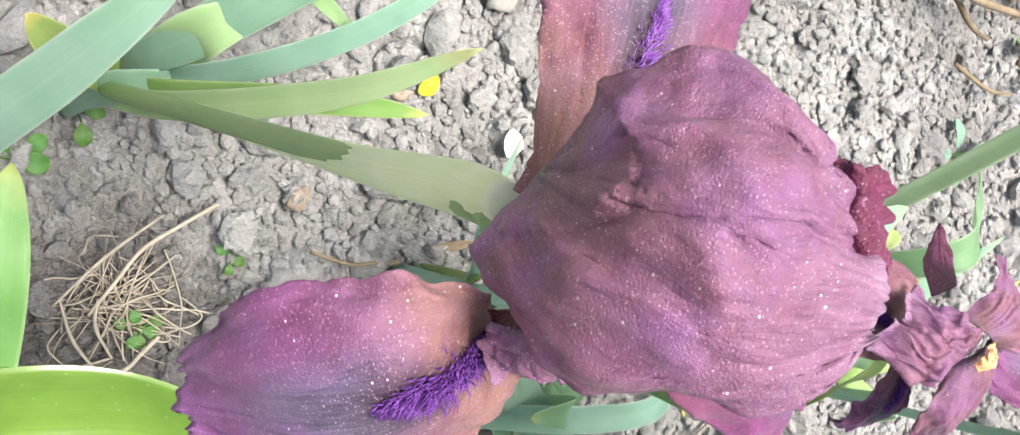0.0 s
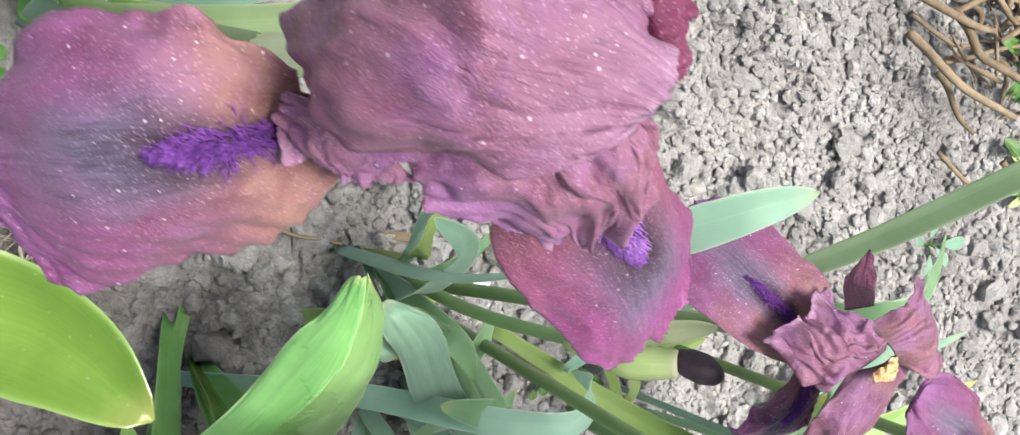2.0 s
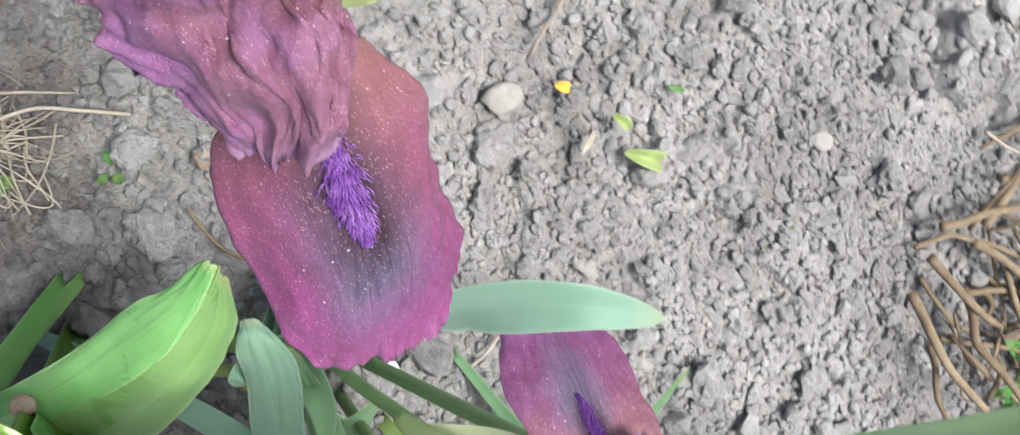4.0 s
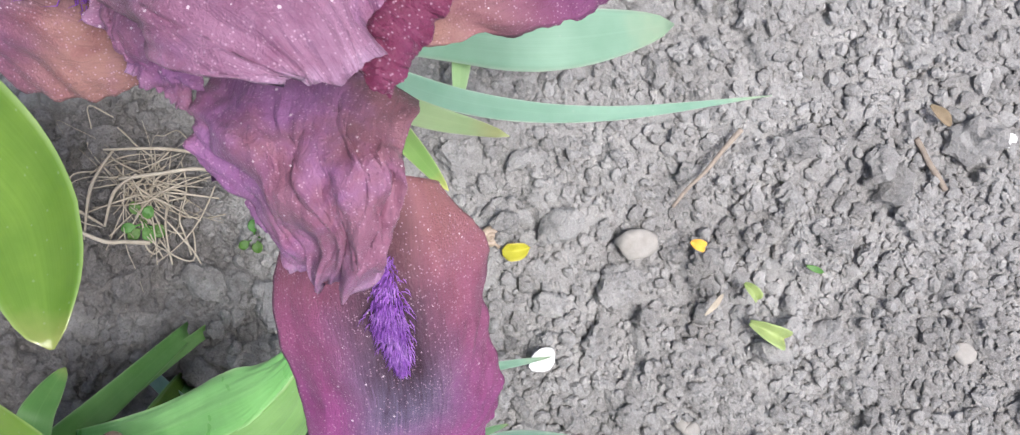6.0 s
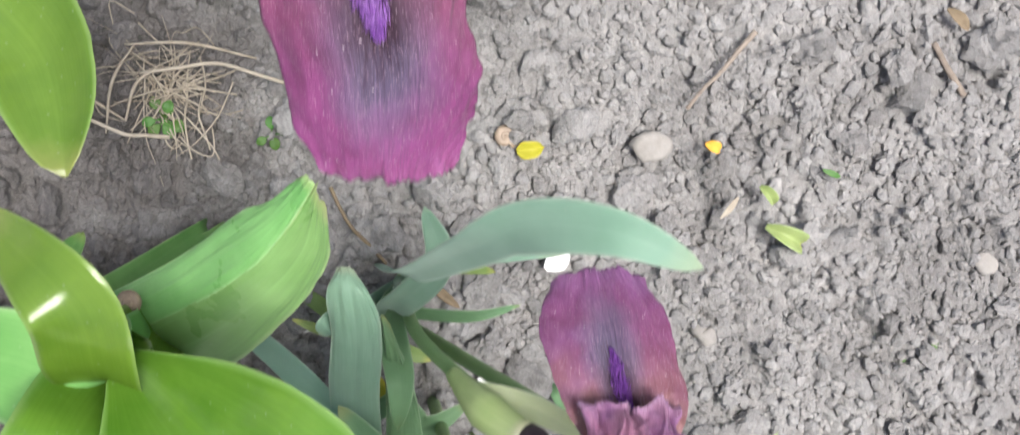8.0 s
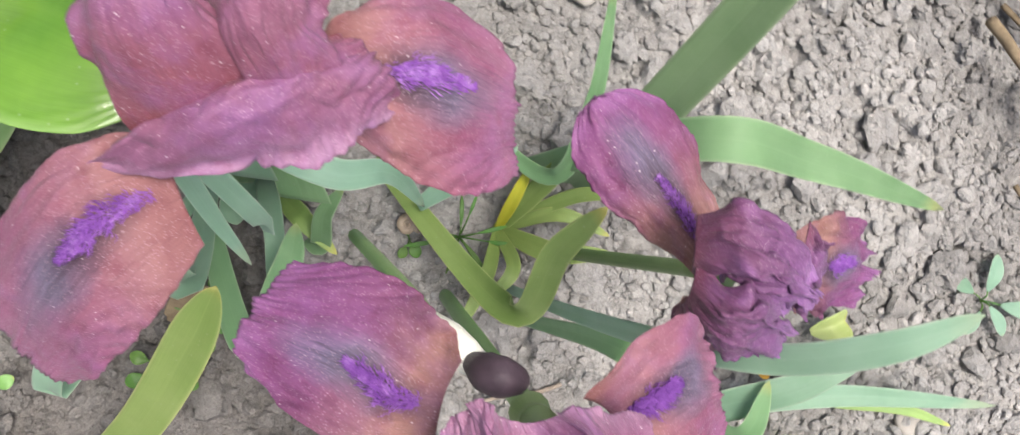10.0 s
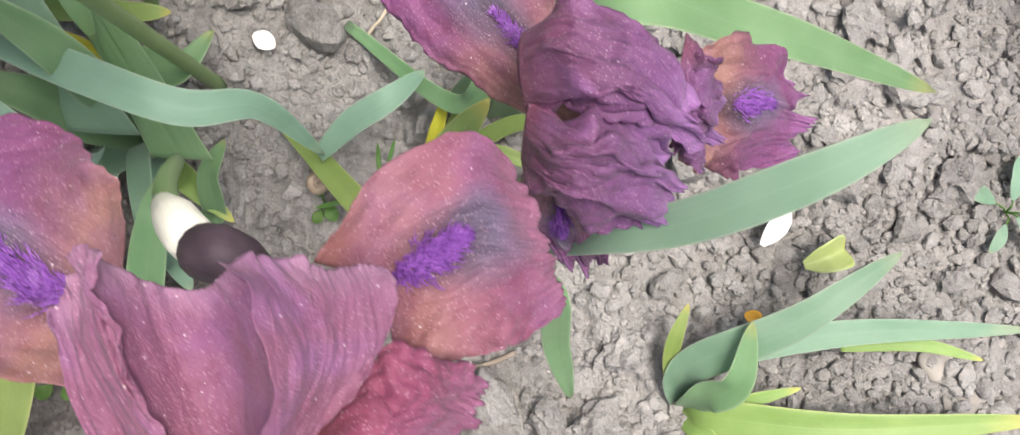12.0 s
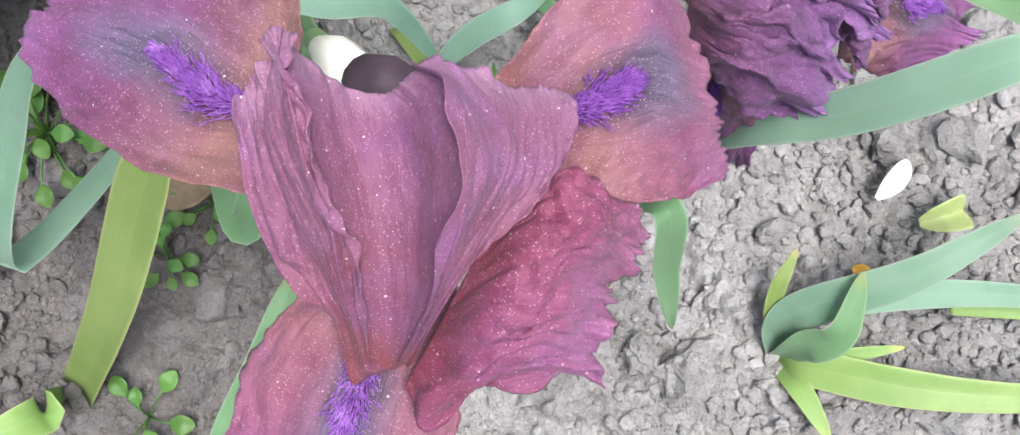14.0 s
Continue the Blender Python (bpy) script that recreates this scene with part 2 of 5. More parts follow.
MAT_THROAT = petal_material("petal_throat", [(0.0, (0.12, 0.010, 0.016)), (1.0, (0.21, 0.022, 0.035))], None, 0.2, 0.3, 0.0)
MAT_BEARD = rough_material("beard_hairs", [(0.3, (0.11, 0.03, 0.20)), (0.55, (0.24, 0.085, 0.38)), (0.75, (0.46, 0.25, 0.60))], 300.0, 0.6, 0.2)
MAT_STYLE = rough_material("style_arm", [(0.3, (0.55, 0.24, 0.10)), (0.7, (0.74, 0.48, 0.24))], 220.0, 0.5, 0.2)
MAT_BUD = rough_material("dark_bud", [(0.3, (0.026, 0.018, 0.024)), (0.7, (0.062, 0.042, 0.055))], 150.0, 0.5, 0.3)
MAT_SPATHE = leaf_material("spathe", (0.74, 0.80, 0.44), (0.88, 0.90, 0.66), (0.8, 0.82, 0.6), (0.8, 0.8, 0.62), 0.45)
MAT_SPATHE_GREEN = leaf_material("green_spathe", (0.32, 0.45, 0.15), (0.52, 0.62, 0.30), (0.5, 0.55, 0.3), (0.6, 0.58, 0.4), 0.3)
MAT_PAPER = leaf_material("papery_spathe", (0.86, 0.86, 0.74), (0.92, 0.92, 0.86), (0.85, 0.85, 0.70), (0.85, 0.85, 0.75), 0.2)
MAT_STEM = leaf_material("stem", (0.16, 0.28, 0.10), (0.26, 0.38, 0.16), (0.2, 0.34, 0.14), (0.25, 0.35, 0.15), 0.1)
MAT_BLADE = leaf_material("iris_leaf", (0.165, 0.30, 0.14), (0.26, 0.41, 0.22), (0.40, 0.50, 0.32), (0.34, 0.36, 0.14), 0.5, 0.5, 0.15)
# iris leaf with its colour raised, partly in place of brighter light
MAT_BLADE_BRIGHT = leaf_material("brightened_iris_leaf", (0.33, 0.50, 0.22), (0.48, 0.64, 0.34), (0.5, 0.6, 0.38), (0.44, 0.46, 0.2), 0.45, 0.5, 0.1)
MAT_BLUE = leaf_material("glaucous_leaf", (0.21, 0.37, 0.255), (0.32, 0.49, 0.37), (0.45, 0.55, 0.43), (0.38, 0.45, 0.30), 0.5, 0.5, 0.2)
MAT_LIME = leaf_material("yellow_green_leaf", (0.19, 0.30, 0.075), (0.29, 0.40, 0.13), (0.45, 0.5, 0.2), (0.5, 0.45, 0.12), 0.3, 0.45)
MAT_BROAD = leaf_material("broad_leaf", (0.095, 0.225, 0.019), (0.166, 0.319, 0.036), (0.248, 0.402, 0.113), (0.298, 0.347, 0.095), 0.32, 0.13, 0.0, 0.9)
MAT_BROAD_DARK = leaf_material("broad_leaf_green", (0.110, 0.275, 0.060), (0.200, 0.407, 0.120), (0.300, 0.462, 0.200), (0.360, 0.396, 0.120), 0.25, 0.4)
MAT_TULIP = leaf_material("tulip_leaf", (0.172, 0.384, 0.110), (0.287, 0.550, 0.187), (0.437, 0.614, 0.286), (0.460, 0.512, 0.220), 0.25, 0.28, 0.04, 0.6)
MAT_YELLOW = leaf_material("yellowed_leaf", (0.48, 0.45, 0.03), (0.62, 0.60, 0.07), (0.6, 0.5, 0.1), (0.4, 0.25, 0.06), 0.25)
MAT_FRESH = leaf_material("fallen_green_leaf", (0.32, 0.40, 0.13), (0.44, 0.50, 0.23), (0.4, 0.5, 0.2), (0.45, 0.45, 0.1), 0.2)
MAT_WEED = leaf_material("weed_leaf", (0.056, 0.152, 0.024), (0.108, 0.232, 0.044), (0.160, 0.288, 0.064), (0.160, 0.288, 0.064), 0.25)
MAT_WHITE = rough_material("white_petal", [(0.3, (0.66, 0.65, 0.62)), (0.7, (0.80, 0.79, 0.77))], 60.0, 0.6, 0.2, 0.0005)
MAT_STRAW = rough_material("straw", [(0.3, (0.25, 0.21, 0.155)), (0.7, (0.44, 0.39, 0.315))], 80.0, 0.75, 0.3)
MAT_DRY = rough_material("dry_stem", [(0.3, (0.105, 0.078, 0.048)), (0.7, (0.26, 0.20, 0.13))], 90.0, 0.8, 0.5)
MAT_TWIG = rough_material("twig", [(0.3, (0.16, 0.125, 0.10)), (0.7, (0.32, 0.27, 0.22))], 160.0, 0.85, 0.6)
MAT_STONE = rough_material("pale_stone", [(0.3, (0.25, 0.232, 0.21)), (0.7, (0.36, 0.337, 0.308))], 110.0, 0.85, 0.6)
MAT_ORANGE = rough_material("orange_petal", [(0.3, (0.62, 0.30, 0.04)), (0.7, (0.78, 0.46, 0.08))], 120.0, 0.6, 0.3)
MAT_SHELL = rough_material("snail_shell", [(0.3, (0.17, 0.125, 0.09)), (0.7, (0.36, 0.285, 0.215))], 200.0, 0.35, 0.2)
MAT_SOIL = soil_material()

# ---- mesh helpers ----
ORIGIN = {}


def thing(name, at, label, category, group="", kind=""):
    """An Empty at a thing's base, under which its parts are linked."""
    ob = new(name)
    ob.location = at
    ob.empty_display_size = 0.01
    ORIGIN[ob.name] = Vector(at)
    return tagged(ob, label, category, group, kind)


def mesh_object(name, verts, faces, material, parent=None, label="", uvs=None, smooth=True):
    top = parent
    while top is not None and top.parent is not None:
        top = top.parent
    off = ORIGIN.get(top.name, Vector()) if top is not None else Vector()
    me = bpy.data.meshes.new(name)
    me.from_pydata([Vector(v) - off for v in verts], [], faces)
    if uvs is not None:
        layer = me.uv_layers.new(name="UVMap")
        idx = np.empty(len(me.loops), dtype=np.int32)
        me.loops.foreach_get("vertex_index", idx)
        layer.data.foreach_set("uv", np.asarray(uvs, dtype=np.float32)[idx].ravel())
    if smooth:
        me.polygons.foreach_set("use_smooth", [True] * len(me.polygons))
    me.materials.append(material)
    ob = new(name, me)
    if parent is not None:
        ob.parent = parent
    return tagged(ob, label)


def sheet(name, shape, nu, nv, thick, material, parent, label=""):
    """A thin solid leaf or petal from shape(u, v), u 0..1 from root to tip, v -1..1 across."""
    grid = [[Vector(shape(i / nu, 2 * j / nv - 1)) for j in range(nv + 1)] for i in range(nu + 1)]
    verts, uvs, faces = [], [], []
    normals = []
    for i in range(nu + 1):
        for j in range(nv + 1):
            du = grid[min(i + 1, nu)][j] - grid[max(i - 1, 0)][j]
            dv = grid[i][min(j + 1, nv)] - grid[i][max(j - 1, 0)]
            n = du.cross(dv)
            normals.append(n.normalized() if n.length > 1e-12 else Vector((0, 0, 1)))
    flat = [p for row in grid for p in row]
    count = len(flat)
    for side in (0.5, -0.5):
        for k, p in enumerate(flat):
            i, j = divmod(k, nv + 1)
            taper = 0.25 + 0.75 * min(1.0, 4 * min(1 - abs(2 * j / nv - 1), 1 - i / nu + 0.02))
            verts.append(p + normals[k] * side * thick * taper)
            uvs.append((i / nu, j / nv))
    at = lambda i, j: i * (nv + 1) + j
    for i in range(nu):
        for j in range(nv):
            a, b, c, d = at(i, j), at(i + 1, j), at(i + 1, j + 1), at(i, j + 1)
            faces.append((a, b, c, d))
            faces.append((d + count, c + count, b + count, a + count))
    rim = [at(i, 0) for i in range(nu + 1)] + [at(nu, j) for j in range(1, nv + 1)] + [at(i, nv) for i in range(nu - 1, -1, -1)] + [at(0, j) for j in range(nv - 1, 0, -1)]
    for k, a in enumerate(rim):
        b = rim[(k + 1) % len(rim)]
        faces.append((b, a, a + count, b + count))
    return mesh_object(name, verts, faces, material, parent, label, uvs)


def curve_points(points, n):
    """n + 1 points on a smooth curve through the given points."""
    P = [Vector(p) for p in points]
    P = [2 * P[0] - P[1]] + P + [2 * P[-1] - P[-2]]
    out, spans = [], len(P) - 3
    for k in range(n + 1):
        t = k / n * spans
        i = min(int(t), spans - 1)
        t -= i
        a, b, c, d = P[i : i + 4]
        out.append(0.5 * (2 * b + (c - a) * t + (2 * a - 5 * b + 4 * c - d) * t * t + (3 * b - a - 3 * c + d) * t ** 3))
    return out


def tube_data(points, radii, sides=8, n=None):
    """Verts, faces and uvs of a tapered round tube along points; radii are given at even steps."""
    n = n or 4 * (len(points) - 1)
    P = curve_points(points, n)
    verts, faces, uvs = [], [], []
    side = None
    for k, p in enumerate(P):
        t = (P[min(k + 1, n)] - P[max(k - 1, 0)]).normalized()
        if side is None:
            side = t.orthogonal().normalized()
        side = (side - t * side.dot(t)).normalized()
        up = t.cross(side)
        x = k / n * (len(radii) - 1)
        i = min(int(x), len(radii) - 2)
        r = radii[i] * (1 - x + i) + radii[i + 1] * (x - i)
        for j in range(sides):
            f = 2 * math.pi * j / sides
            verts.append(p + r * (math.cos(f) * side + math.sin(f) * up))
            uvs.append((k / n, j / sides))
    for k in range(n):
        for j in range(sides):
            a, b = k * sides + j, k * sides + (j + 1) % sides
            faces.append((a, b, b + sides, a + sides))
    faces.append(tuple(range(sides - 1, -1, -1)))
    faces.append(tuple(range(n * sides, (n + 1) * sides)))
    return verts, faces, uvs


def tube(name, points, radii, material, parent=None, label="", sides=10, n=None):
    v, f, uv = tube_data(points, radii, sides, n)
    return mesh_object(name, v, f, material, parent, label, uv)


# ---- leaves ----
def blade(parent, points, width, material, twist=(0, 0), fold=0.25, broad=0.45, wave=0.0, name="leaf", label="", blunt=0.55, base=0.55):
    """A leaf along a curve. twist: degrees by which it turns from lying flat, at root and tip; broad: where it is widest."""
    N = 30
    P = curve_points(points, N)
    seed = noise.random_vector() * 40
    ph = random.uniform(0, 6.3)

    def shape(u, v):
        k = min(int(u * N), N - 1)
        f = u * N - k
        p = P[k].lerp(P[k + 1], f)
        t = (P[min(k + 2, N)] - P[max(k - 1, 0)]).normalized()
        side = t.cross(Vector((0, 0, 1)))
        side = side.normalized() if side.length > 1e-4 else Vector((1, 0, 0))
        w = Matrix.Rotation(radians(twist[0] + (twist[1] - twist[0]) * u), 3, t) @ side
        up = w.cross(t)
        if u < broad:
            g = base + (1 - base) * math.sin(u / broad * math.pi / 2)
        else:
            g = max(0.0, math.cos((u - broad) / (1 - broad) * math.pi / 2)) ** blunt
        half = width / 2 * max(g, 0.03)
        edge = wave * width * math.sin(9 * u + ph + (1.7 if v > 0 else 0)) * v * v
        rag = 0.05 * width * noise.noise(Vector((u * 6, v, 0)) + seed) * u * (1 - u) * 2
        return p + w * (v * half + rag) + up * (abs(v) ** 1.4 * half * fold + edge)

    return sheet(name, shape, 34, 10, 0.0009, material, parent, label)


# ---- iris flowers ----
def petal(parent, name, root, az, th0, th1, length, width, cup, ruffle, material, bend=1.0, haft=0.3, broad=0.62, crumple=0.0, roll=0.0, label="", tipcut=0.45, skew=0.0, pleat=0.0, ridge=0.0, freq=1.0):
    """A petal that leaves root toward azimuth az, its spine turning from elevation th0 to th1. Returns the sheet and its spine."""
    a = radians(az)
    rad, up = Vector((math.cos(a), math.sin(a), 0)), Vector((0, 0, 1))
    lat = up.cross(rad)
    N = 40
    spine, dirs, p = [], [], Vector(root)
    for k in range(N + 1):
        u = k / N
        th = radians(th0 + (th1 - th0) * u ** bend)
        sw = Matrix.Rotation(radians(skew * u), 3, "Z")
        d = sw @ (rad * math.cos(th) + up * math.sin(th))
        n = sw @ (-rad * math.sin(th) + up * math.cos(th))
        spine.append(p.copy())
        dirs.append((d, n, sw @ lat))
        p = p + d * (length / N)
    s1, s2, s3 = (noise.random_vector() * 50 for _ in range(3))
    f1, f2 = random.uniform(0, 6.3), random.uniform(0, 6.3)

    def shape(u, v):
        k = min(int(u * N), N - 1)
        f = u * N - k
        c = spine[k].lerp(spine[k + 1], f)
        d, n, l = dirs[k]
        if roll:
            q = Matrix.Rotation(radians(roll * u), 3, d)
            n, l = q @ n, q @ l
        if u < broad:
            x = u / broad
            g = haft + (1 - haft) * (3 * x * x - 2 * x ** 3)
        else:
            g = max(0.0, 1 - ((u - broad) / (1 - broad)) ** 2.6) ** tipcut
        g *= 1 + 0.08 * noise.noise(Vector((u * 9, 3 * math.copysign(1, v), 0)) + s1) + 0.05 * noise.noise(Vector((u * 34, 3 * math.copysign(1, v), 0)) + s2)
        half = width / 2 * g
        ang = cup * v
        if abs(cup) > 0.02:
            x, y = math.sin(ang) / cup * half, (1 - math.cos(ang)) / cup * half
        else:
            x, y = v * half, 0.0
        e = max(abs(v), max(0.0, (u - 0.72) / 0.28)) ** 2.2 * min(1, u * 2.2)
        side = 1 if v > 0 else -1
        r = ruffle * length * e * (math.sin(u * 13 + f1 + side) * 0.6 + math.sin(v * 8 + u * 21 + f2) * 0.45 + 1.3 * noise.noise(Vector((u * 7, v * 4, 1)) + s3))
        r += pleat * length * u ** 1.3 * (0.25 + abs(v)) * (math.sin(v * 9 + 2.5 * noise.noise(Vector((u * 2.2, v, 5)) + s1) + f2) + 0.6 * math.sin(v * 19 + 3 * noise.noise(Vector((u * 3, v, 9)) + s2)))
        r += 0.35 * ruffle * length * e * e * math.sin(v * 34 * u + u * 46 * abs(v) + f1)
        r += ridge * half * math.exp(-((v - 0.1 * math.sin(4 * u + f1)) / 0.13) ** 2) * min(1, 3 * u)
        fine = 0.014 * length * noise.noise(Vector((u * 5, v * 15, 0)) + s1) * (0.3 + e)
        q = c + l * x + n * (y + r + fine)
        if crumple:
            w = Vector((u * 5.2 * freq, v * 2.6 * freq, 0))
            q += crumple * length * min(1, u * 2) * (noise.noise_vector(w + s2) + 0.5 * noise.noise_vector(w * 2.3 + s1))
        return q

    ob = sheet(name, shape, 60, 52, 0.0006, material, parent, label)
    return ob, shape


def loft(parent, name, left, mid, right, material, ruffle=0.0022, pleat=0.0014, crumple=0.002, freq=1.0, label="", hair=None, scallop=0.05, groove=0.0, ripple=0.0):
    """A petal spread between three curves from root to tip: its two edges and its middle line."""
    N = 40
    L, M, R = (curve_points(c, N) for c in (left, mid, right))
    s1, s2, s3 = (noise.random_vector() * 50 for _ in range(3))
    f1, f2 = random.uniform(0, 6.3), random.uniform(0, 6.3)

    def base(u, v):
        k = min(max(int(u * N), 0), N - 1)
        f = u * N - k
        a, b, c = (C[k].lerp(C[k + 1], f) for C in (L, M, R))
        return b + (c - a) * (v / 2) + ((a + c) / 2 - b) * (v * v)

    def shape(u, v):
        side = 1 if v > 0 else -1
        w = v * (1 + scallop * (0.7 * noise.noise(Vector((u * 11, 3 * side, 0)) + s1) + 0.6 * noise.noise(Vector((u * 31, 3 * side, 2)) + s2)))
        uu = u + 0.45 * scallop * u ** 6 * (noise.noise(Vector((v * 5, 7, 0)) + s3) + 0.6 * noise.noise(Vector((v * 14, 9, 0)) + s2))
        p = base(min(uu, 1.0), w)
        if uu > 1.0:
            p += (p - base(0.97, w)) * ((uu - 1.0) / 0.03)
        n = (base(min(u + 0.02, 1), v) - base(max(u - 0.02, 0), v)).cross(base(u, v + 0.05) - base(u, v - 0.05))
        n = n.normalized() if n.length > 1e-12 else Vector((0, 0, 1))
        if n.z < 0:
            n = -n
        e = max(abs(v), max(0.0, (u - 0.7) / 0.3)) ** 2.5 * min(1, u * 3)
        r = ruffle * e * (0.7 * math.sin(u * 15 + f1 + side) + 0.5 * math.sin(v * 9 + u * 17 + f2) + 1.2 * noise.noise(Vector((u * 8, v * 6, 1)) + s3) + 0.3 * math.sin(v * 30 * u + u * 40 * abs(v) + f1))
        bent = v + 0.35 * noise.noise(Vector((u * 2.4, v * 1.2, 5)) + s1)
        crease = noise.noise(Vector((bent * 3.4, u * 0.9, 3)) + s2)
        deep = 0.35 + 0.9 * abs(noise.noise(Vector((v * 1.3, u * 1.6, 8)) + s3))
        r += pleat * deep * min(1, 3 * u) * (0.25 - 1.5 * abs(crease) ** 0.8 + 0.16 * math.sin(bent * 13 + f2) + 0.05 * math.sin(bent * 37 + f1))
        r -= groove * math.exp(-((v - 0.1 * math.sin(3 * u + f1)) / (0.22 if groove > 0 else 0.11)) ** 2) * math.sin(math.pi * min(1, u * 1.1))
        # fine ripples in patches, along the streaks
        r += ripple * min(1, 3 * u) * max(0.0, 0.4 + 1.6 * noise.noise(Vector((v * 1.6, u * 2.0, 11)) + s1)) * math.sin(bent * 36 + 5 * u + f1 + 5 * noise.noise(Vector((u * 4, v * 3, 4)) + s3))
        q = p + n * r
        if crumple:
            w = Vector((u * 3.2 * freq, v * 2.6 * freq, 0))
            q += crumple * min(1, u * 2.5) * (noise.noise_vector(w * 0.8 + s2) + 0.4 * noise.noise_vector(w * 1.9 + s1) + 0.12 * noise.noise_vector(w * 5.5 + s3))
        return q

    ob = sheet(name, shape, 60, 84, 0.0006, material, parent, label)
    if hair:
        beard(ob, shape, *hair)
    return ob


def beard(fall, shape, start=0.06, stop=0.5, count=560, long=0.0038):
    """Many fine hairs along the middle of a fall."""
    verts, faces = [], []
    for k in range(count):
        u = start + (stop - start) * random.random() ** 0.85
        spread = 0.12 * math.sin(math.pi * min(1, (u - start) / (stop - start) * 0.8 + 0.15))
        v = random.gauss(0, spread * 0.5)
        p = shape(u, v)
        du, dv = shape(u + 0.02, v) - p, shape(u, v + 0.05) - p
        n = du.cross(dv).normalized()
        if n.z < 0:
            n = -n
        out = dv.normalized()
        d = (n * 1.0 + out * (2.2 * v / max(spread, 0.02)) * 0.35 + du.normalized() * random.uniform(-0.1, 0.9) + noise.random_vector() * 0.35).normalized()
        h = long * random.uniform(0.5, 1.1) * (0.55 + 0.6 * math.sin(math.pi * (u - start) / (stop - start)))
        s = d.orthogonal().normalized() * 0.00016
        t = d.cross(s)
        b = len(verts)
        mid = p + d * h * 0.6
        tip = p + (d * 0.9 + du.normalized() * 0.35 + noise.random_vector() * 0.15).normalized() * h
        for c, r in ((p - n * 0.0003, 1.0), (mid, 0.85)):
            verts += [c + s * r, c - s * 0.5 * r + t * 0.87 * r, c - s * 0.5 * r - t * 0.87 * r]
        verts.append(tip)
        for j in range(3):
            j2 = (j + 1) % 3
            faces += [(b + j, b + j2, b + 3 + j2, b + 3 + j), (b + 3 + j, b + 3 + j2, b + 6)]
    return mesh_object("beard", verts, faces, MAT_BEARD, fall, "violet fuzzy beard of fine hairs", smooth=True)


def iris(ground, center, label, falls, standards, stem_via=None, stem_r=0.0036, material=None, group="iris flowers"):
    """A flowering iris stalk: stem, ovary, three falls with beards, standards and style arms."""
    top = Vector(center)
    plant = thing("iris_flower", ground, label, "iris", group)
    low = top - Vector((0, 0, 0.028))
    via = Vector(stem_via) if stem_via else (Vector(ground) + low) / 2
    tube("stem", [Vector(ground) - Vector((0, 0, 0.004)), via, low], [stem_r * 1.15, stem_r], MAT_STEM, plant, "", 12, 20)
    tube("ovary", [low, top - Vector((0, 0, 0.014)), top - Vector((0, 0, 0.001))], [stem_r, stem_r * 1.7, stem_r * 1.3, stem_r * 1.5], MAT_STEM, plant, "green swollen ovary", 12, 12)
    for f in falls:
        a = radians(f["az"])
        root = top + Vector((math.cos(a), math.sin(a), 0)) * 0.004 + Vector(f.get("shift", (0, 0, 0)))
        ob, shape = petal(plant, "fall", root, f["az"], f.get("th0", 22), f.get("th1", -55), f.get("length", 0.072), f.get("width", 0.05), f.get("cup", -0.5), f.get("ruffle", 0.03), f.get("mat", MAT_FALL),
                          f.get("bend", 1.3), f.get("haft", 0.42), f.get("broad", 0.66), f.get("crumple", 0.012), f.get("roll", 0.0), f.get("label", "fall petal, salmon haft and magenta blade"), 0.38, f.get("skew", 0.0), f.get("pleat", 0.006), f.get("ridge", 0.0))
        if f.get("beard", True):
            beard(ob, shape, f.get("start", 0.08), f.get("stop", 0.55))
        arm, _ = petal(plant, "style_arm", top + Vector((0, 0, 0.002)), f["az"], 62, 20, f.get("arm", 0.020), 0.009, 0.9, 0.02, MAT_STYLE if f.get("style") else (material or MAT_STANDARD), 1.0, 0.6, 0.6, 0.0, 0.0, "small upright style arm")
    for s in standards:
        a = radians(s["az"])
        root = top + Vector((math.cos(a), math.sin(a), 0)) * 0.005 + Vector(s.get("shift", (0, 0, 0.002)))
        petal(plant, "standard", root, s["az"], s.get("th0", 40), s.get("th1", 150), s.get("length", 0.075), s.get("width", 0.056), s.get("cup", 1.0), s.get("ruffle", 0.035), material or MAT_STANDARD,
              s.get("bend", 1.0), s.get("haft", 0.3), s.get("broad", 0.6), s.get("crumple", 0.03), s.get("roll", 0.0), s.get("label", ""), s.get("tipcut", 0.42), s.get("skew", 0.0), s.get("pleat", 0.028), s.get("ridge", 0.0), s.get("freq", 1.0))
    return plant


def bud(parent, points, radii, dark_at, dark_r, material=None):
    """A pale papery spathe with a dark furled bud showing from it."""
    tube("spathe", points, radii, material or MAT_SPATHE, parent, "pale green papery spathe", 14, 18)
    d = [Vector(p) for p in dark_at]
    tube("bud", d, [dark_r * 0.5, dark_r, dark_r * 1.05, dark_r * 0.75, dark_r * 0.15], MAT_BUD, parent, "dark purple-black furled bud", 14, 16)


F1 = Vector((0.243, 0.116, 0.417))
first = iris((0.205, 0.118, 0), F1, "tall maroon-purple bearded iris with a closed ruffled dome", [
    dict(az=92, th0=35, th1=-55, length=0.078, width=0.052, cup=-0.4)], [],
    stem_via=(0.2495, 0.1186, 0.30), stem_r=0.0038)
FALL_LABEL = "fall petal, salmon haft and magenta blade"
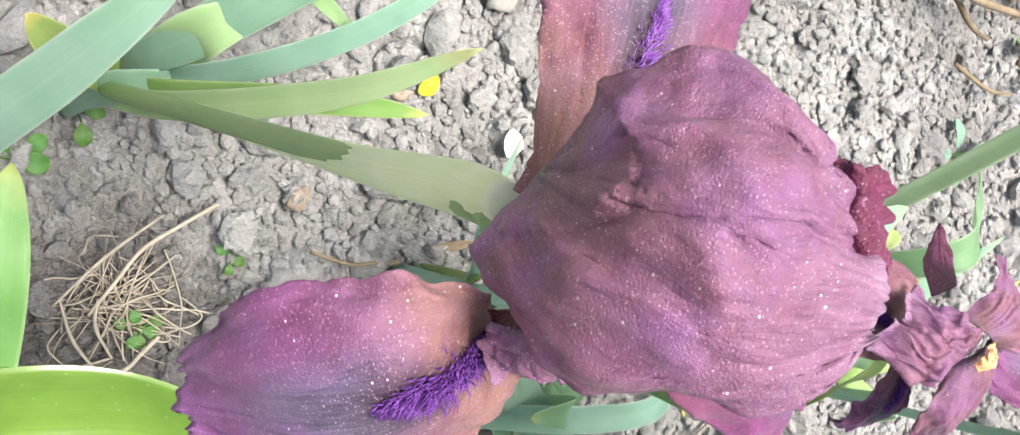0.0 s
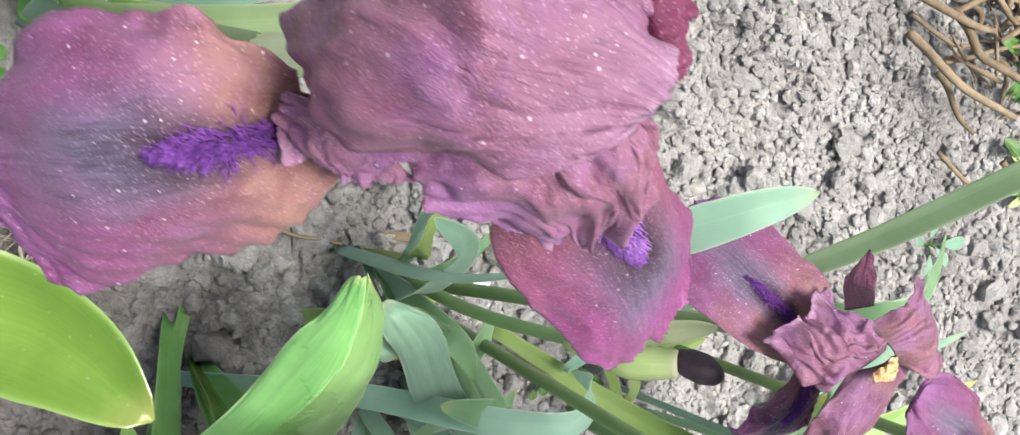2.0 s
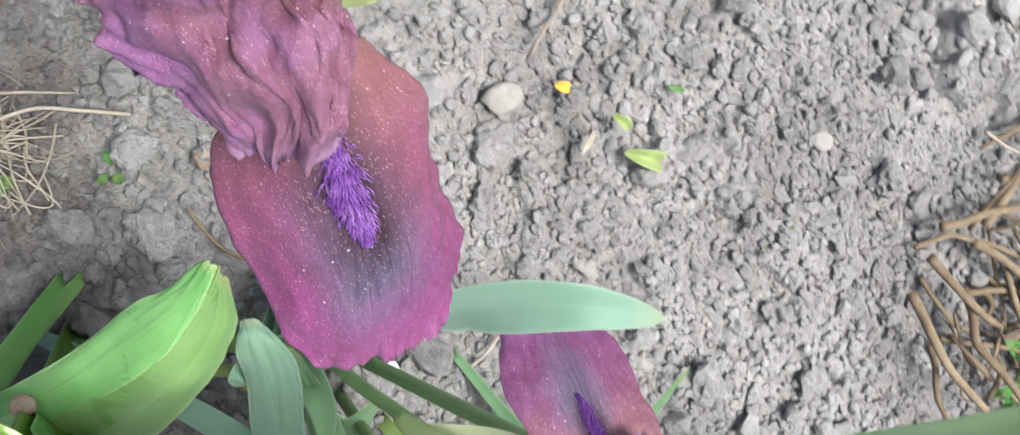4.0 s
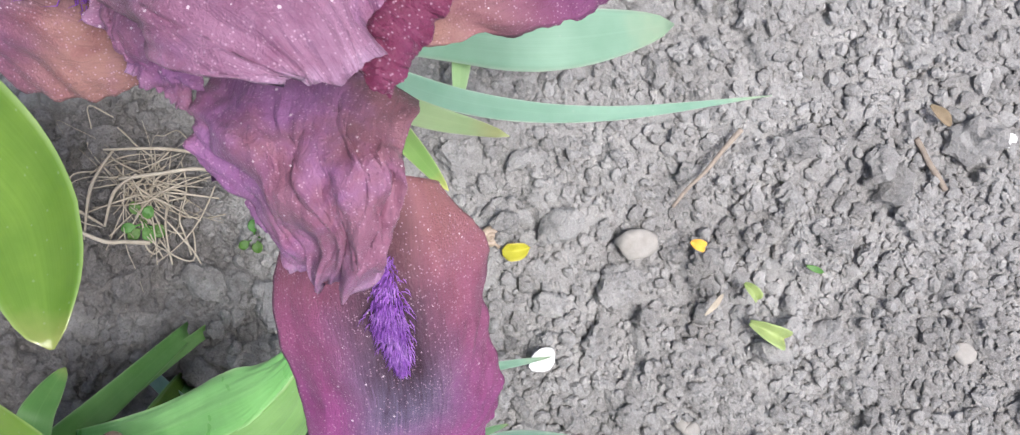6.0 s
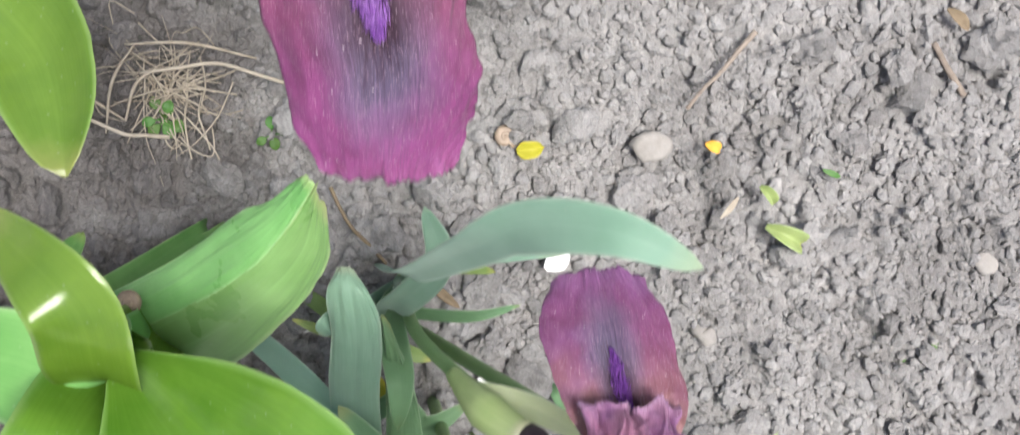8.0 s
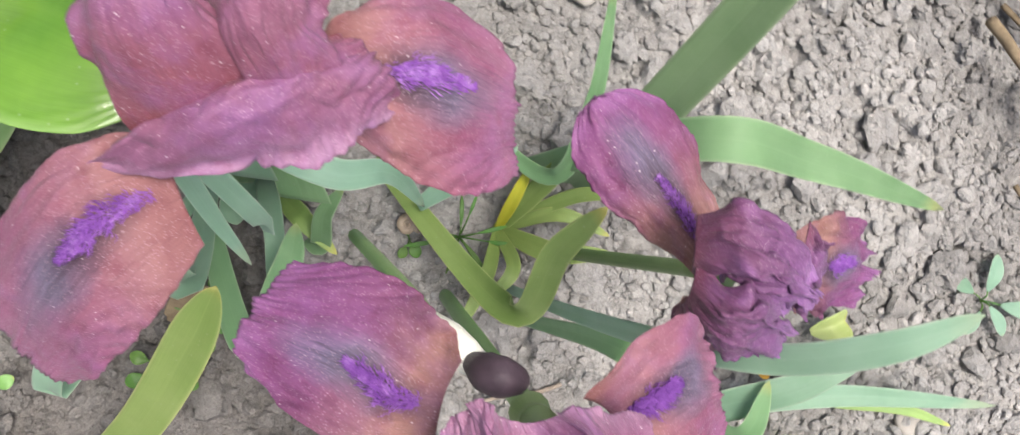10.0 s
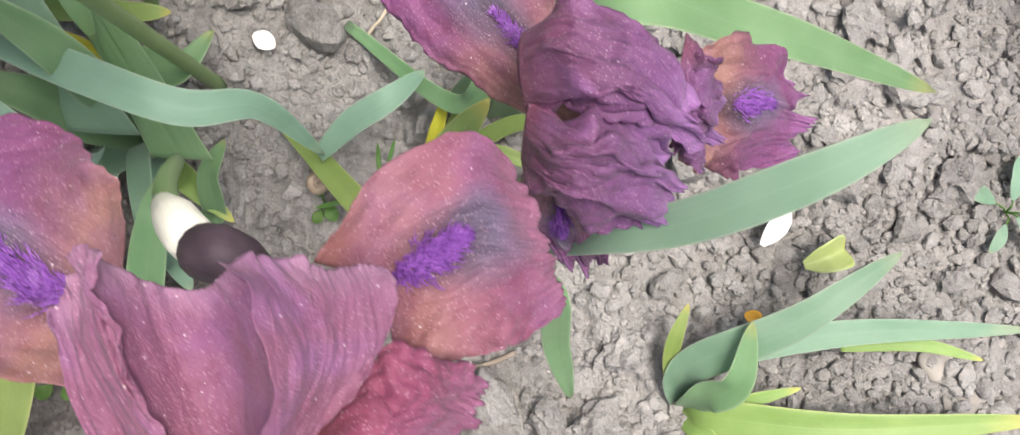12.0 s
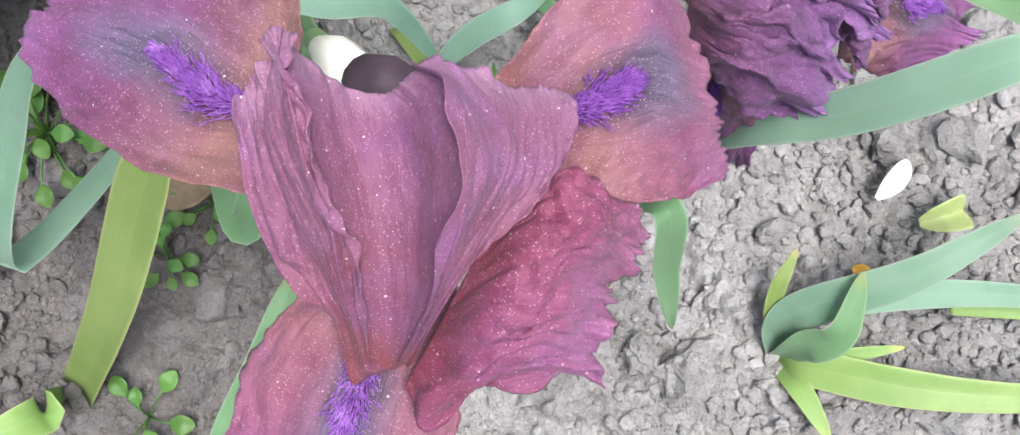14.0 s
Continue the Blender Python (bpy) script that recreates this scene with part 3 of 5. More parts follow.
# broad fall and the long one under the tongue
loft(first, "fall", [(0.223, 0.103, 0.434), (0.206, 0.103, 0.435), (0.192, 0.096, 0.425), (0.186, 0.078, 0.402)], [(0.232, 0.098, 0.424), (0.217, 0.087, 0.436), (0.202, 0.076, 0.428), (0.189, 0.068, 0.398)],
     [(0.241, 0.093, 0.426), (0.236, 0.077, 0.420), (0.216, 0.058, 0.413), (0.197, 0.059, 0.402)], MAT_FALL, 0.0022, 0.0009, 0.0016, 1.0, FALL_LABEL, (0.06, 0.5, 1000, 0.0042))
loft(first, "fall", [(0.273, 0.117, 0.418), (0.279, 0.096, 0.412), (0.296, 0.086, 0.410), (0.316, 0.081, 0.405), (0.329, 0.079, 0.401)], [(0.276, 0.122, 0.424), (0.293, 0.110, 0.425), (0.310, 0.104, 0.420), (0.324, 0.098, 0.411), (0.338, 0.090, 0.400)],
     [(0.281, 0.128, 0.420), (0.298, 0.130, 0.416), (0.319, 0.122, 0.408), (0.335, 0.116, 0.401), (0.343, 0.107, 0.397)], MAT_FALL_DEEP, 0.0012, 0.0006, 0.0010, 1.0, FALL_LABEL, (0.18, 0.52, 1100, 0.0036), 0.035, 0.002)
# the closed dome: one standard spread over the others
loft(first, "standard", [(0.227, 0.126, 0.433), (0.223, 0.133, 0.444), (0.223, 0.142, 0.449), (0.229, 0.146, 0.459), (0.239, 0.143, 0.472), (0.250, 0.135, 0.476)], [(0.225, 0.124, 0.434), (0.221, 0.122, 0.454), (0.221, 0.121, 0.470), (0.228, 0.120, 0.480), (0.240, 0.121, 0.483), (0.256, 0.122, 0.480)],
     [(0.226, 0.122, 0.431), (0.217, 0.110, 0.433), (0.220, 0.100, 0.443), (0.229, 0.096, 0.459), (0.239, 0.099, 0.475), (0.252, 0.110, 0.482)], MAT_STANDARD, 0.0012, 0.0020, 0.0034, 1.5, "broad standard closed over the flower", None, 0.02, 0.0016, 0.00006)
loft(first, "standard", [(0.246, 0.138, 0.470), (0.247, 0.137, 0.478), (0.253, 0.138, 0.478)], [(0.252, 0.129, 0.468), (0.250, 0.128, 0.479), (0.257, 0.131, 0.478)],
     [(0.258, 0.123, 0.466), (0.255, 0.122, 0.477), (0.261, 0.123, 0.477)], MAT_MAGENTA, 0.0008, 0.0006, 0.0010, 1.3, "deep magenta inner standard", None, 0.03)
# ruffled tongue and a small curled lobe
loft(first, "standard", [(0.265, 0.130, 0.444), (0.269, 0.124, 0.454), (0.275, 0.120, 0.455), (0.283, 0.115, 0.451), (0.289, 0.109, 0.444)], [(0.249, 0.118, 0.438), (0.258, 0.112, 0.446), (0.267, 0.108, 0.452), (0.278, 0.104, 0.446), (0.287, 0.101, 0.436)],
     [(0.242, 0.105, 0.430), (0.249, 0.097, 0.434), (0.256, 0.093, 0.434), (0.264, 0.098, 0.433), (0.277, 0.095, 0.431)], MAT_STANDARD, 0.0022, 0.0020, 0.0034, 1.2, "", None, 0.03, 0.0, 0.00015)
loft(first, "style_arm", [(0.225, 0.100, 0.431), (0.231, 0.094, 0.427)], [(0.229, 0.101, 0.433), (0.235, 0.095, 0.428)],
     [(0.237, 0.102, 0.431), (0.240, 0.097, 0.427)], MAT_THROAT, 0.0004, 0.0004, 0.0006, 1.0, "dark red style arm in the throat", None, 0.01)
loft(first, "standard", [(0.222, 0.099, 0.438), (0.224, 0.093, 0.434)], [(0.228, 0.100, 0.444), (0.233, 0.093, 0.440), (0.239, 0.092, 0.434)], [(0.239, 0.104, 0.442), (0.248, 0.097, 0.430)], MAT_STANDARD, 0.0022, 0.0014, 0.0018, 1.2)
tube("spathe", [(0.234, 0.119, 0.160), (0.250, 0.118, 0.290), (0.249, 0.119, 0.360), (0.239, 0.118, 0.405)], [0.0040, 0.0048, 0.0064, 0.0066, 0.0045], MAT_SPATHE, first, "pale green papery spathe round the stem", 14, 20)

FA = Vector((0.465, 0.116, 0.328))
second = iris((0.448, 0.06, 0), FA, "drooping maroon iris, partly withered, with a yellow style", [
    dict(az=285, th0=0, th1=-80, length=0.050, width=0.03, cup=-0.4, crumple=0.03, arm=0.006)], [], stem_r=0.0034)
loft(second, "fall", [(0.452, 0.106, 0.335), (0.430, 0.105, 0.336), (0.408, 0.110, 0.320), (0.399, 0.122, 0.303)], [(0.456, 0.115, 0.329), (0.436, 0.121, 0.335), (0.417, 0.128, 0.325), (0.403, 0.137, 0.303)],
     [(0.458, 0.124, 0.335), (0.446, 0.136, 0.338), (0.428, 0.145, 0.326), (0.413, 0.150, 0.306)], MAT_FALL, 0.0009, 0.0006, 0.001, 1.0, FALL_LABEL, (0.12, 0.6, 800, 0.0034), 0.03, 0.002)
loft(second, "standard", [(0.455, 0.112, 0.354), (0.451, 0.094, 0.353), (0.462, 0.084, 0.343), (0.477, 0.079, 0.333)], [(0.462, 0.118, 0.358), (0.466, 0.107, 0.360), (0.474, 0.096, 0.353), (0.486, 0.088, 0.338)],
     [(0.468, 0.123, 0.356), (0.484, 0.126, 0.350), (0.493, 0.117, 0.336), (0.497, 0.102, 0.326)], MAT_STANDARD, 0.0016, 0.0030, 0.0020, 1.1, "", None, 0.02, 0.0, 0.0003)
loft(second, "standard", [(0.454, 0.128, 0.354), (0.461, 0.137, 0.354), (0.469, 0.144, 0.351), (0.479, 0.155, 0.343)], [(0.462, 0.124, 0.361), (0.472, 0.130, 0.363), (0.482, 0.138, 0.356), (0.488, 0.149, 0.343)],
     [(0.466, 0.121, 0.357), (0.479, 0.122, 0.360), (0.488, 0.124, 0.360), (0.495, 0.138, 0.348)], MAT_STANDARD, 0.0012, 0.0020, 0.0016, 1.1, "", None, 0.02, 0.0, 0.0003)
loft(second, "fall", [(0.467, 0.133, 0.330), (0.478, 0.146, 0.314), (0.498, 0.163, 0.300)], [(0.472, 0.136, 0.331), (0.483, 0.149, 0.316), (0.498, 0.164, 0.300)],
     [(0.481, 0.140, 0.329), (0.493, 0.154, 0.313), (0.501, 0.164, 0.299)], MAT_MAGENTA, 0.0005, 0.0004, 0.0006, 1.0, "curled magenta tip of a fall", None, 0.02)
loft(second, "standard", [(0.455, 0.110, 0.354), (0.443, 0.102, 0.353), (0.427, 0.108, 0.343)], [(0.457, 0.118, 0.359), (0.444, 0.116, 0.360), (0.432, 0.122, 0.346)], [(0.462, 0.124, 0.358), (0.455, 0.128, 0.358), (0.443, 0.132, 0.342)], MAT_STANDARD, 0.0022, 0.0026, 0.003, 1.3)
loft(second, "style_arm", [(0.455, 0.114, 0.363), (0.457, 0.118, 0.365), (0.462, 0.122, 0.362)], [(0.456, 0.112, 0.364), (0.459, 0.116, 0.367), (0.465, 0.122, 0.361)], [(0.458, 0.112, 0.362), (0.461, 0.115, 0.364), (0.465, 0.120, 0.360)], MAT_STYLE, 0.0006, 0.0006, 0.0012, 2.0, "pale yellow-orange style arm")

FB = Vector((0.494, 0.052, 0.380))
third = iris((0.500, 0.052, 0), FB, "maroon iris with pink-edged falls and ruffled standards", [], [], stem_r=0.0034)
loft(third, "fall", [(0.510, 0.065, 0.384), (0.511, 0.076, 0.386), (0.522, 0.092, 0.380), (0.543, 0.099, 0.364)], [(0.518, 0.058, 0.384), (0.528, 0.069, 0.390), (0.539, 0.079, 0.384), (0.557, 0.090, 0.362)],
     [(0.530, 0.052, 0.380), (0.546, 0.054, 0.380), (0.563, 0.062, 0.372), (0.572, 0.077, 0.358)], MAT_FALL_PINK, 0.0010, 0.0006, 0.0012, 1.0, FALL_LABEL, (0.3, 0.8, 700, 0.0034), 0.035, 0.001)
loft(third, "fall", [(0.500, 0.021, 0.384), (0.490, 0.008, 0.388), (0.485, -0.016, 0.378), (0.493, -0.043, 0.362)], [(0.512, 0.014, 0.384), (0.506, -0.002, 0.390), (0.505, -0.023, 0.382), (0.509, -0.048, 0.360)],
     [(0.526, 0.008, 0.380), (0.530, -0.009, 0.380), (0.531, -0.030, 0.372), (0.526, -0.047, 0.358)], MAT_FALL_PINK, 0.0010, 0.0006, 0.0012, 1.0, FALL_LABEL, (0.1, 0.6, 900, 0.0036), 0.035, 0.001)
loft(third, "fall", [(0.469, 0.038, 0.383), (0.446, 0.040, 0.386), (0.428, 0.043, 0.372), (0.428, 0.054, 0.356)], [(0.478, 0.048, 0.378), (0.461, 0.057, 0.384), (0.447, 0.063, 0.378), (0.436, 0.072, 0.360)],
     [(0.489, 0.060, 0.378), (0.473, 0.074, 0.380), (0.459, 0.085, 0.364), (0.450, 0.086, 0.350)], MAT_FALL_PINK, 0.0008, 0.0006, 0.0010, 1.0, FALL_LABEL, (0.12, 0.6, 900, 0.0034), 0.04, 0.002)
loft(third, "standard", [(0.500, 0.017, 0.395), (0.482, 0.024, 0.412), (0.471, 0.035, 0.414), (0.460, 0.041, 0.398)], [(0.508, 0.029, 0.400), (0.488, 0.038, 0.424), (0.477, 0.046, 0.424), (0.468, 0.051, 0.401)],
     [(0.518, 0.042, 0.395), (0.499, 0.049, 0.412), (0.488, 0.054, 0.411), (0.475, 0.061, 0.393)], MAT_STANDARD_ROSE, 0.0012, 0.0006, 0.0022, 1.0)
loft(third, "standard", [(0.521, 0.041, 0.390), (0.497, 0.047, 0.408), (0.489, 0.054, 0.398)], [(0.523, 0.044, 0.395), (0.501, 0.055, 0.422), (0.492, 0.066, 0.400)], [(0.532, 0.055, 0.388), (0.511, 0.067, 0.405), (0.503, 0.073, 0.392)], MAT_STANDARD_ROSE, 0.0012, 0.0006, 0.0022, 1.0)
loft(third, "standard", [(0.503, 0.036, 0.400), (0.497, 0.019, 0.400), (0.494, -0.000, 0.387)], [(0.509, 0.051, 0.402), (0.513, 0.041, 0.410), (0.523, 0.031, 0.396)], [(0.514, 0.067, 0.395), (0.526, 0.070, 0.396), (0.540, 0.067, 0.386)], MAT_STANDARD_ROSE, 0.0018, 0.0010, 0.003, 1.0)

FC = Vector((0.655, 0.112, 0.286))
fourth = iris((0.655, 0.10, 0), FC, "withering dark purple iris with crumpled standards", [
    dict(mat=MAT_FALL, az=172, th0=18, th1=-25, length=0.076, width=0.043, cup=-0.6, arm=0.006)], [], stem_r=0.0034, material=MAT_WILTED)
loft(fourth, "standard", [(0.623, 0.112, 0.325), (0.628, 0.123, 0.336), (0.643, 0.129, 0.336), (0.663, 0.128, 0.325)], [(0.628, 0.104, 0.330), (0.637, 0.110, 0.345), (0.650, 0.115, 0.345), (0.667, 0.121, 0.328)],
     [(0.636, 0.099, 0.320), (0.645, 0.104, 0.332), (0.655, 0.111, 0.335), (0.671, 0.117, 0.320)], MAT_WILTED, 0.0018, 0.0026, 0.0056, 0.85, "", None, 0.03, 0.0, 0.0002)
loft(fourth, "standard", [(0.634, 0.101, 0.325), (0.645, 0.103, 0.336), (0.655, 0.110, 0.336), (0.669, 0.115, 0.322)], [(0.639, 0.093, 0.325), (0.648, 0.092, 0.340), (0.658, 0.098, 0.338), (0.674, 0.108, 0.316)],
     [(0.642, 0.090, 0.315), (0.653, 0.085, 0.322), (0.668, 0.091, 0.318), (0.680, 0.102, 0.308)], MAT_WILTED, 0.0018, 0.0026, 0.0056, 0.85, "", None, 0.03, 0.0, 0.0002)
loft(fourth, "standard", [(0.653, 0.139, 0.318), (0.661, 0.138, 0.318), (0.670, 0.138, 0.305)], [(0.658, 0.128, 0.322), (0.666, 0.127, 0.322), (0.676, 0.129, 0.306)], [(0.665, 0.118, 0.318), (0.672, 0.115, 0.316), (0.679, 0.119, 0.300)], MAT_WILTED, 0.0022, 0.003, 0.0026, 1.4)
loft(fourth, "fall", [(0.658, 0.138, 0.300), (0.663, 0.152, 0.297), (0.673, 0.161, 0.287), (0.687, 0.161, 0.276)], [(0.666, 0.130, 0.294), (0.675, 0.139, 0.297), (0.683, 0.146, 0.290), (0.697, 0.156, 0.272)],
     [(0.674, 0.118, 0.296), (0.682, 0.121, 0.292), (0.690, 0.127, 0.285), (0.701, 0.143, 0.272)], MAT_FALL, 0.003, 0.0014, 0.002, 1.3, FALL_LABEL, (0.35, 0.75, 360, 0.0034))
loft(fourth, "fall", [(0.647, 0.100, 0.310), (0.644, 0.090, 0.305), (0.655, 0.082, 0.290), (0.671, 0.080, 0.268)], [(0.653, 0.098, 0.306), (0.657, 0.088, 0.304), (0.665, 0.084, 0.286), (0.677, 0.083, 0.262)],
     [(0.661, 0.101, 0.308), (0.669, 0.095, 0.300), (0.676, 0.091, 0.282), (0.680, 0.087, 0.264)], MAT_FALL, 0.002, 0.001, 0.002, 1.2, FALL_LABEL, (0.2, 0.6, 360, 0.0034))

FD = Vector((0.6245, 0.032, 0.358))
last = iris((0.622, 0.03, 0), FD, "open maroon-purple iris with drooping ruffled standards", [
    dict(mat=MAT_FALL_PINK, haft=0.3, az=294, th0=30, th1=-45, length=0.078, width=0.044, cup=-0.5, start=0.40, stop=0.70, ruffle=0.045)],
    [], stem_r=0.0038)
loft(last, "fall", [(0.608, 0.005, 0.378), (0.591, -0.005, 0.374), (0.570, -0.012, 0.364), (0.554, -0.011, 0.352)], [(0.599, 0.018, 0.368), (0.587, 0.011, 0.366), (0.569, 0.008, 0.364), (0.545, -0.004, 0.350)],
     [(0.593, 0.031, 0.376), (0.583, 0.036, 0.372), (0.564, 0.033, 0.360), (0.544, 0.017, 0.346)], MAT_FALL, 0.0014, 0.0008, 0.0012, 1.0, FALL_LABEL, (0.14, 0.62, 1000, 0.0042), 0.035)
loft(last, "fall", [(0.623, 0.046, 0.376), (0.622, 0.065, 0.378), (0.629, 0.083, 0.369), (0.640, 0.084, 0.355)], [(0.635, 0.048, 0.368), (0.638, 0.058, 0.372), (0.643, 0.069, 0.368), (0.654, 0.077, 0.352)],
     [(0.645, 0.041, 0.370), (0.653, 0.046, 0.372), (0.662, 0.058, 0.366), (0.667, 0.068, 0.352)], MAT_FALL_PINK, 0.0014, 0.0008, 0.0012, 1.0, FALL_LABEL, (0.14, 0.62, 1000, 0.004), 0.035)
loft(last, "standard", [(0.645, 0.002, 0.384), (0.641, 0.016, 0.403), (0.636, 0.026, 0.412), (0.630, 0.034, 0.414), (0.622, 0.039, 0.410), (0.614, 0.039, 0.401)], [(0.646, 0.002, 0.379), (0.642, 0.016, 0.394), (0.639, 0.028, 0.401), (0.636, 0.038, 0.402), (0.630, 0.044, 0.398), (0.623, 0.047, 0.392)],
     [(0.647, 0.002, 0.380), (0.643, 0.018, 0.392), (0.642, 0.031, 0.396), (0.642, 0.042, 0.396), (0.639, 0.050, 0.392), (0.634, 0.054, 0.388)], MAT_STANDARD_ROSE, 0.0010, 0.0008, 0.0012, 1.0, "", None, 0.03, 0.0, 0.00012)
loft(last, "standard", [(0.642, -0.008, 0.375), (0.632, 0.000, 0.385), (0.623, 0.001, 0.389), (0.617, 0.002, 0.391), (0.605, 0.010, 0.394), (0.598, 0.016, 0.396)], [(0.643, -0.006, 0.374), (0.633, 0.003, 0.388), (0.624, 0.008, 0.394), (0.616, 0.011, 0.396), (0.605, 0.018, 0.399), (0.598, 0.024, 0.398)],
     [(0.643, -0.003, 0.379), (0.634, 0.007, 0.397), (0.625, 0.014, 0.405), (0.616, 0.020, 0.408), (0.606, 0.026, 0.410), (0.599, 0.031, 0.407)], MAT_STANDARD_ROSE, 0.0016, 0.0010, 0.0018, 1.0, "", None, 0.035, 0.0, 0.00008)
loft(last, "standard", [(0.6426, -0.0044, 0.3778), (0.6326, 0.0056, 0.3958), (0.6236, 0.0126, 0.4038), (0.6146, 0.0186, 0.4068), (0.6046, 0.0246, 0.4088), (0.5976, 0.0296, 0.4058)], [(0.645, -0.000, 0.380), (0.637, 0.011, 0.391), (0.630, 0.019, 0.395), (0.622, 0.025, 0.395), (0.616, 0.028, 0.394), (0.610, 0.031, 0.393)],
     [(0.6460, 0.0030, 0.3826), (0.6420, 0.0170, 0.4016), (0.6370, 0.0270, 0.4106), (0.6310, 0.0350, 0.4126), (0.6230, 0.0400, 0.4086), (0.6150, 0.0400, 0.3996)], MAT_STANDARD_ROSE, 0.0004, 0.0006, 0.0006, 1.0, "", None, 0.0, 0.0, 0.00006)
loft(last, "standard", [(0.649, -0.002, 0.374), (0.657, -0.003, 0.376), (0.661, 0.010, 0.380), (0.673, 0.022, 0.374)], [(0.646, 0.010, 0.380), (0.651, 0.021, 0.392), (0.657, 0.029, 0.390), (0.665, 0.034, 0.376)],
     [(0.642, 0.024, 0.384), (0.643, 0.044, 0.390), (0.652, 0.050, 0.380), (0.662, 0.049, 0.366)], MAT_CRIMSON, 0.0020, 0.0020, 0.0022, 1.2, "", None, 0.045, 0.0, 0.0004)
tube("stem", [(0.553, 0.027, 0.200), (0.575, 0.030, 0.290), (0.587, 0.030, 0.325)], [0.0028, 0.0032], MAT_STEM, last)
bud(last, [(0.585, 0.030, 0.322), (0.592, 0.031, 0.336), (0.598, 0.031, 0.343), (0.604, 0.032, 0.346)], [0.0030, 0.0050, 0.0053, 0.0038],
    [(0.600, 0.031, 0.346), (0.605, 0.033, 0.356), (0.610, 0.036, 0.357), (0.615, 0.038, 0.350)], 0.0058, MAT_PAPER)


# ---- leaf clumps ----
def clump(at, label, leaves, category="leaves", name="iris_leaf_fan", group="leaf fans"):
    t = thing(name, at, label, category, group)
    for pts, width, mat, *more in leaves:
        blade(t, pts, width, mat, **(more[0] if more else {}))
    return t


clump((0.20, 0.11, 0), "clump of long green and glaucous iris leaves", [
    ([(0.205, 0.118, 0.0), (0.234, 0.124, 0.090), (0.280, 0.139, 0.160), (0.316, 0.146, 0.190)], 0.013, MAT_LIME),
    ([(0.212, 0.122, 0.0), (0.248, 0.138, 0.110), (0.290, 0.174, 0.165), (0.320, 0.220, 0.185), (0.354, 0.300, 0.165)], 0.0115, MAT_BLUE, dict(base=0.8, broad=0.3, blunt=0.9)),
    ([(0.208, 0.126, 0.0), (0.228, 0.142, 0.090), (0.263, 0.189, 0.140), (0.284, 0.221, 0.165), (0.305, 0.278, 0.150)], 0.028, MAT_BLUE, dict(base=0.2, broad=0.7, fold=0.12)),
    ([(0.207, 0.115, 0.0), (0.231, 0.119, 0.120), (0.273, 0.142, 0.200), (0.301, 0.170, 0.250)], 0.0130, MAT_BLADE_BRIGHT),
    ([(0.232, 0.231, 0.000), (0.261, 0.198, 0.100), (0.290, 0.169, 0.160)], 0.012, MAT_BLADE_BRIGHT, dict(base=0.9)),
    ([(0.19, 0.10, 0.0), (0.156, 0.087, 0.200), (0.171, 0.122, 0.280), (0.189, 0.156, 0.310)], 0.017, MAT_BLUE),
    ([(0.20, 0.12, 0.0), (0.228, 0.137, 0.060), (0.238, 0.154, 0.110), (0.258, 0.173, 0.120)], 0.026, MAT_BLADE_BRIGHT),
    ([(0.198, 0.12, 0.0), (0.213, 0.126, 0.050), (0.186, 0.129, 0.100), (0.169, 0.137, 0.120)], 0.022, MAT_LIME),
    ([(0.205, 0.10, 0.0), (0.211, 0.116, 0.060), (0.229, 0.126, 0.080), (0.245, 0.134, 0.080)], 0.016, MAT_BLUE),
])

rosette = (0.366, -0.028, 0.0)
R0 = (0.369, -0.041, 0.200)
whorl = clump(rosette, "broad glossy bright green leaves in a whorl", [
    ([rosette, R0, (0.386, -0.067, 0.260), (0.422, -0.154, 0.200)], 0.045, MAT_BROAD, dict(base=0.3)),
    ([rosette, R0, (0.333, -0.019, 0.270), (0.288, -0.038, 0.240)], 0.034, MAT_BROAD, dict(base=0.3)),
    ([rosette, R0, (0.339, -0.067, 0.220), (0.309, -0.123, 0.180)], 0.045, MAT_BROAD_DARK, dict(base=0.3)),
    ([rosette, R0, (0.398, -0.063, 0.220), (0.452, -0.110, 0.200)], 0.045, MAT_BROAD, dict(base=0.3)),
], "lily leaves", "broad_leaf_whorl", "broad leaved plants")
loft(whorl, "leaf", [(0.360, -0.018, 0.235), (0.381, 0.025, 0.284), (0.407, 0.041, 0.299), (0.433, 0.043, 0.304), (0.456, 0.032, 0.302)], [(0.362, -0.027, 0.222), (0.399, -0.004, 0.268), (0.427, 0.012, 0.293), (0.449, 0.020, 0.301), (0.471, 0.027, 0.300)],
     [(0.365, -0.034, 0.235), (0.394, -0.042, 0.278), (0.431, -0.028, 0.297), (0.467, -0.007, 0.302), (0.480, 0.026, 0.300)], MAT_BROAD, 0.0006, 0.0002, 0.0008, 0.7, "broad leaf torn at the tip", None, 0.015, 0.002)
tulip = clump((0.34, 0.0, 0.0), "broad mid-green tulip leaf with a nibbled tip", [
    ([(0.345, 0.0, -0.002), (0.349, -0.072, 0.060), (0.351, -0.055, 0.100), (0.349, -0.030, 0.130)], 0.012, MAT_BROAD_DARK),
    ([(0.34, -0.01, 0.0), (0.341, -0.069, 0.120), (0.323, -0.059, 0.140), (0.311, -0.042, 0.120)], 0.018, MAT_BROAD_DARK),
], "tulip leaves", "tulip_leaf_clump", "broad leaved plants")
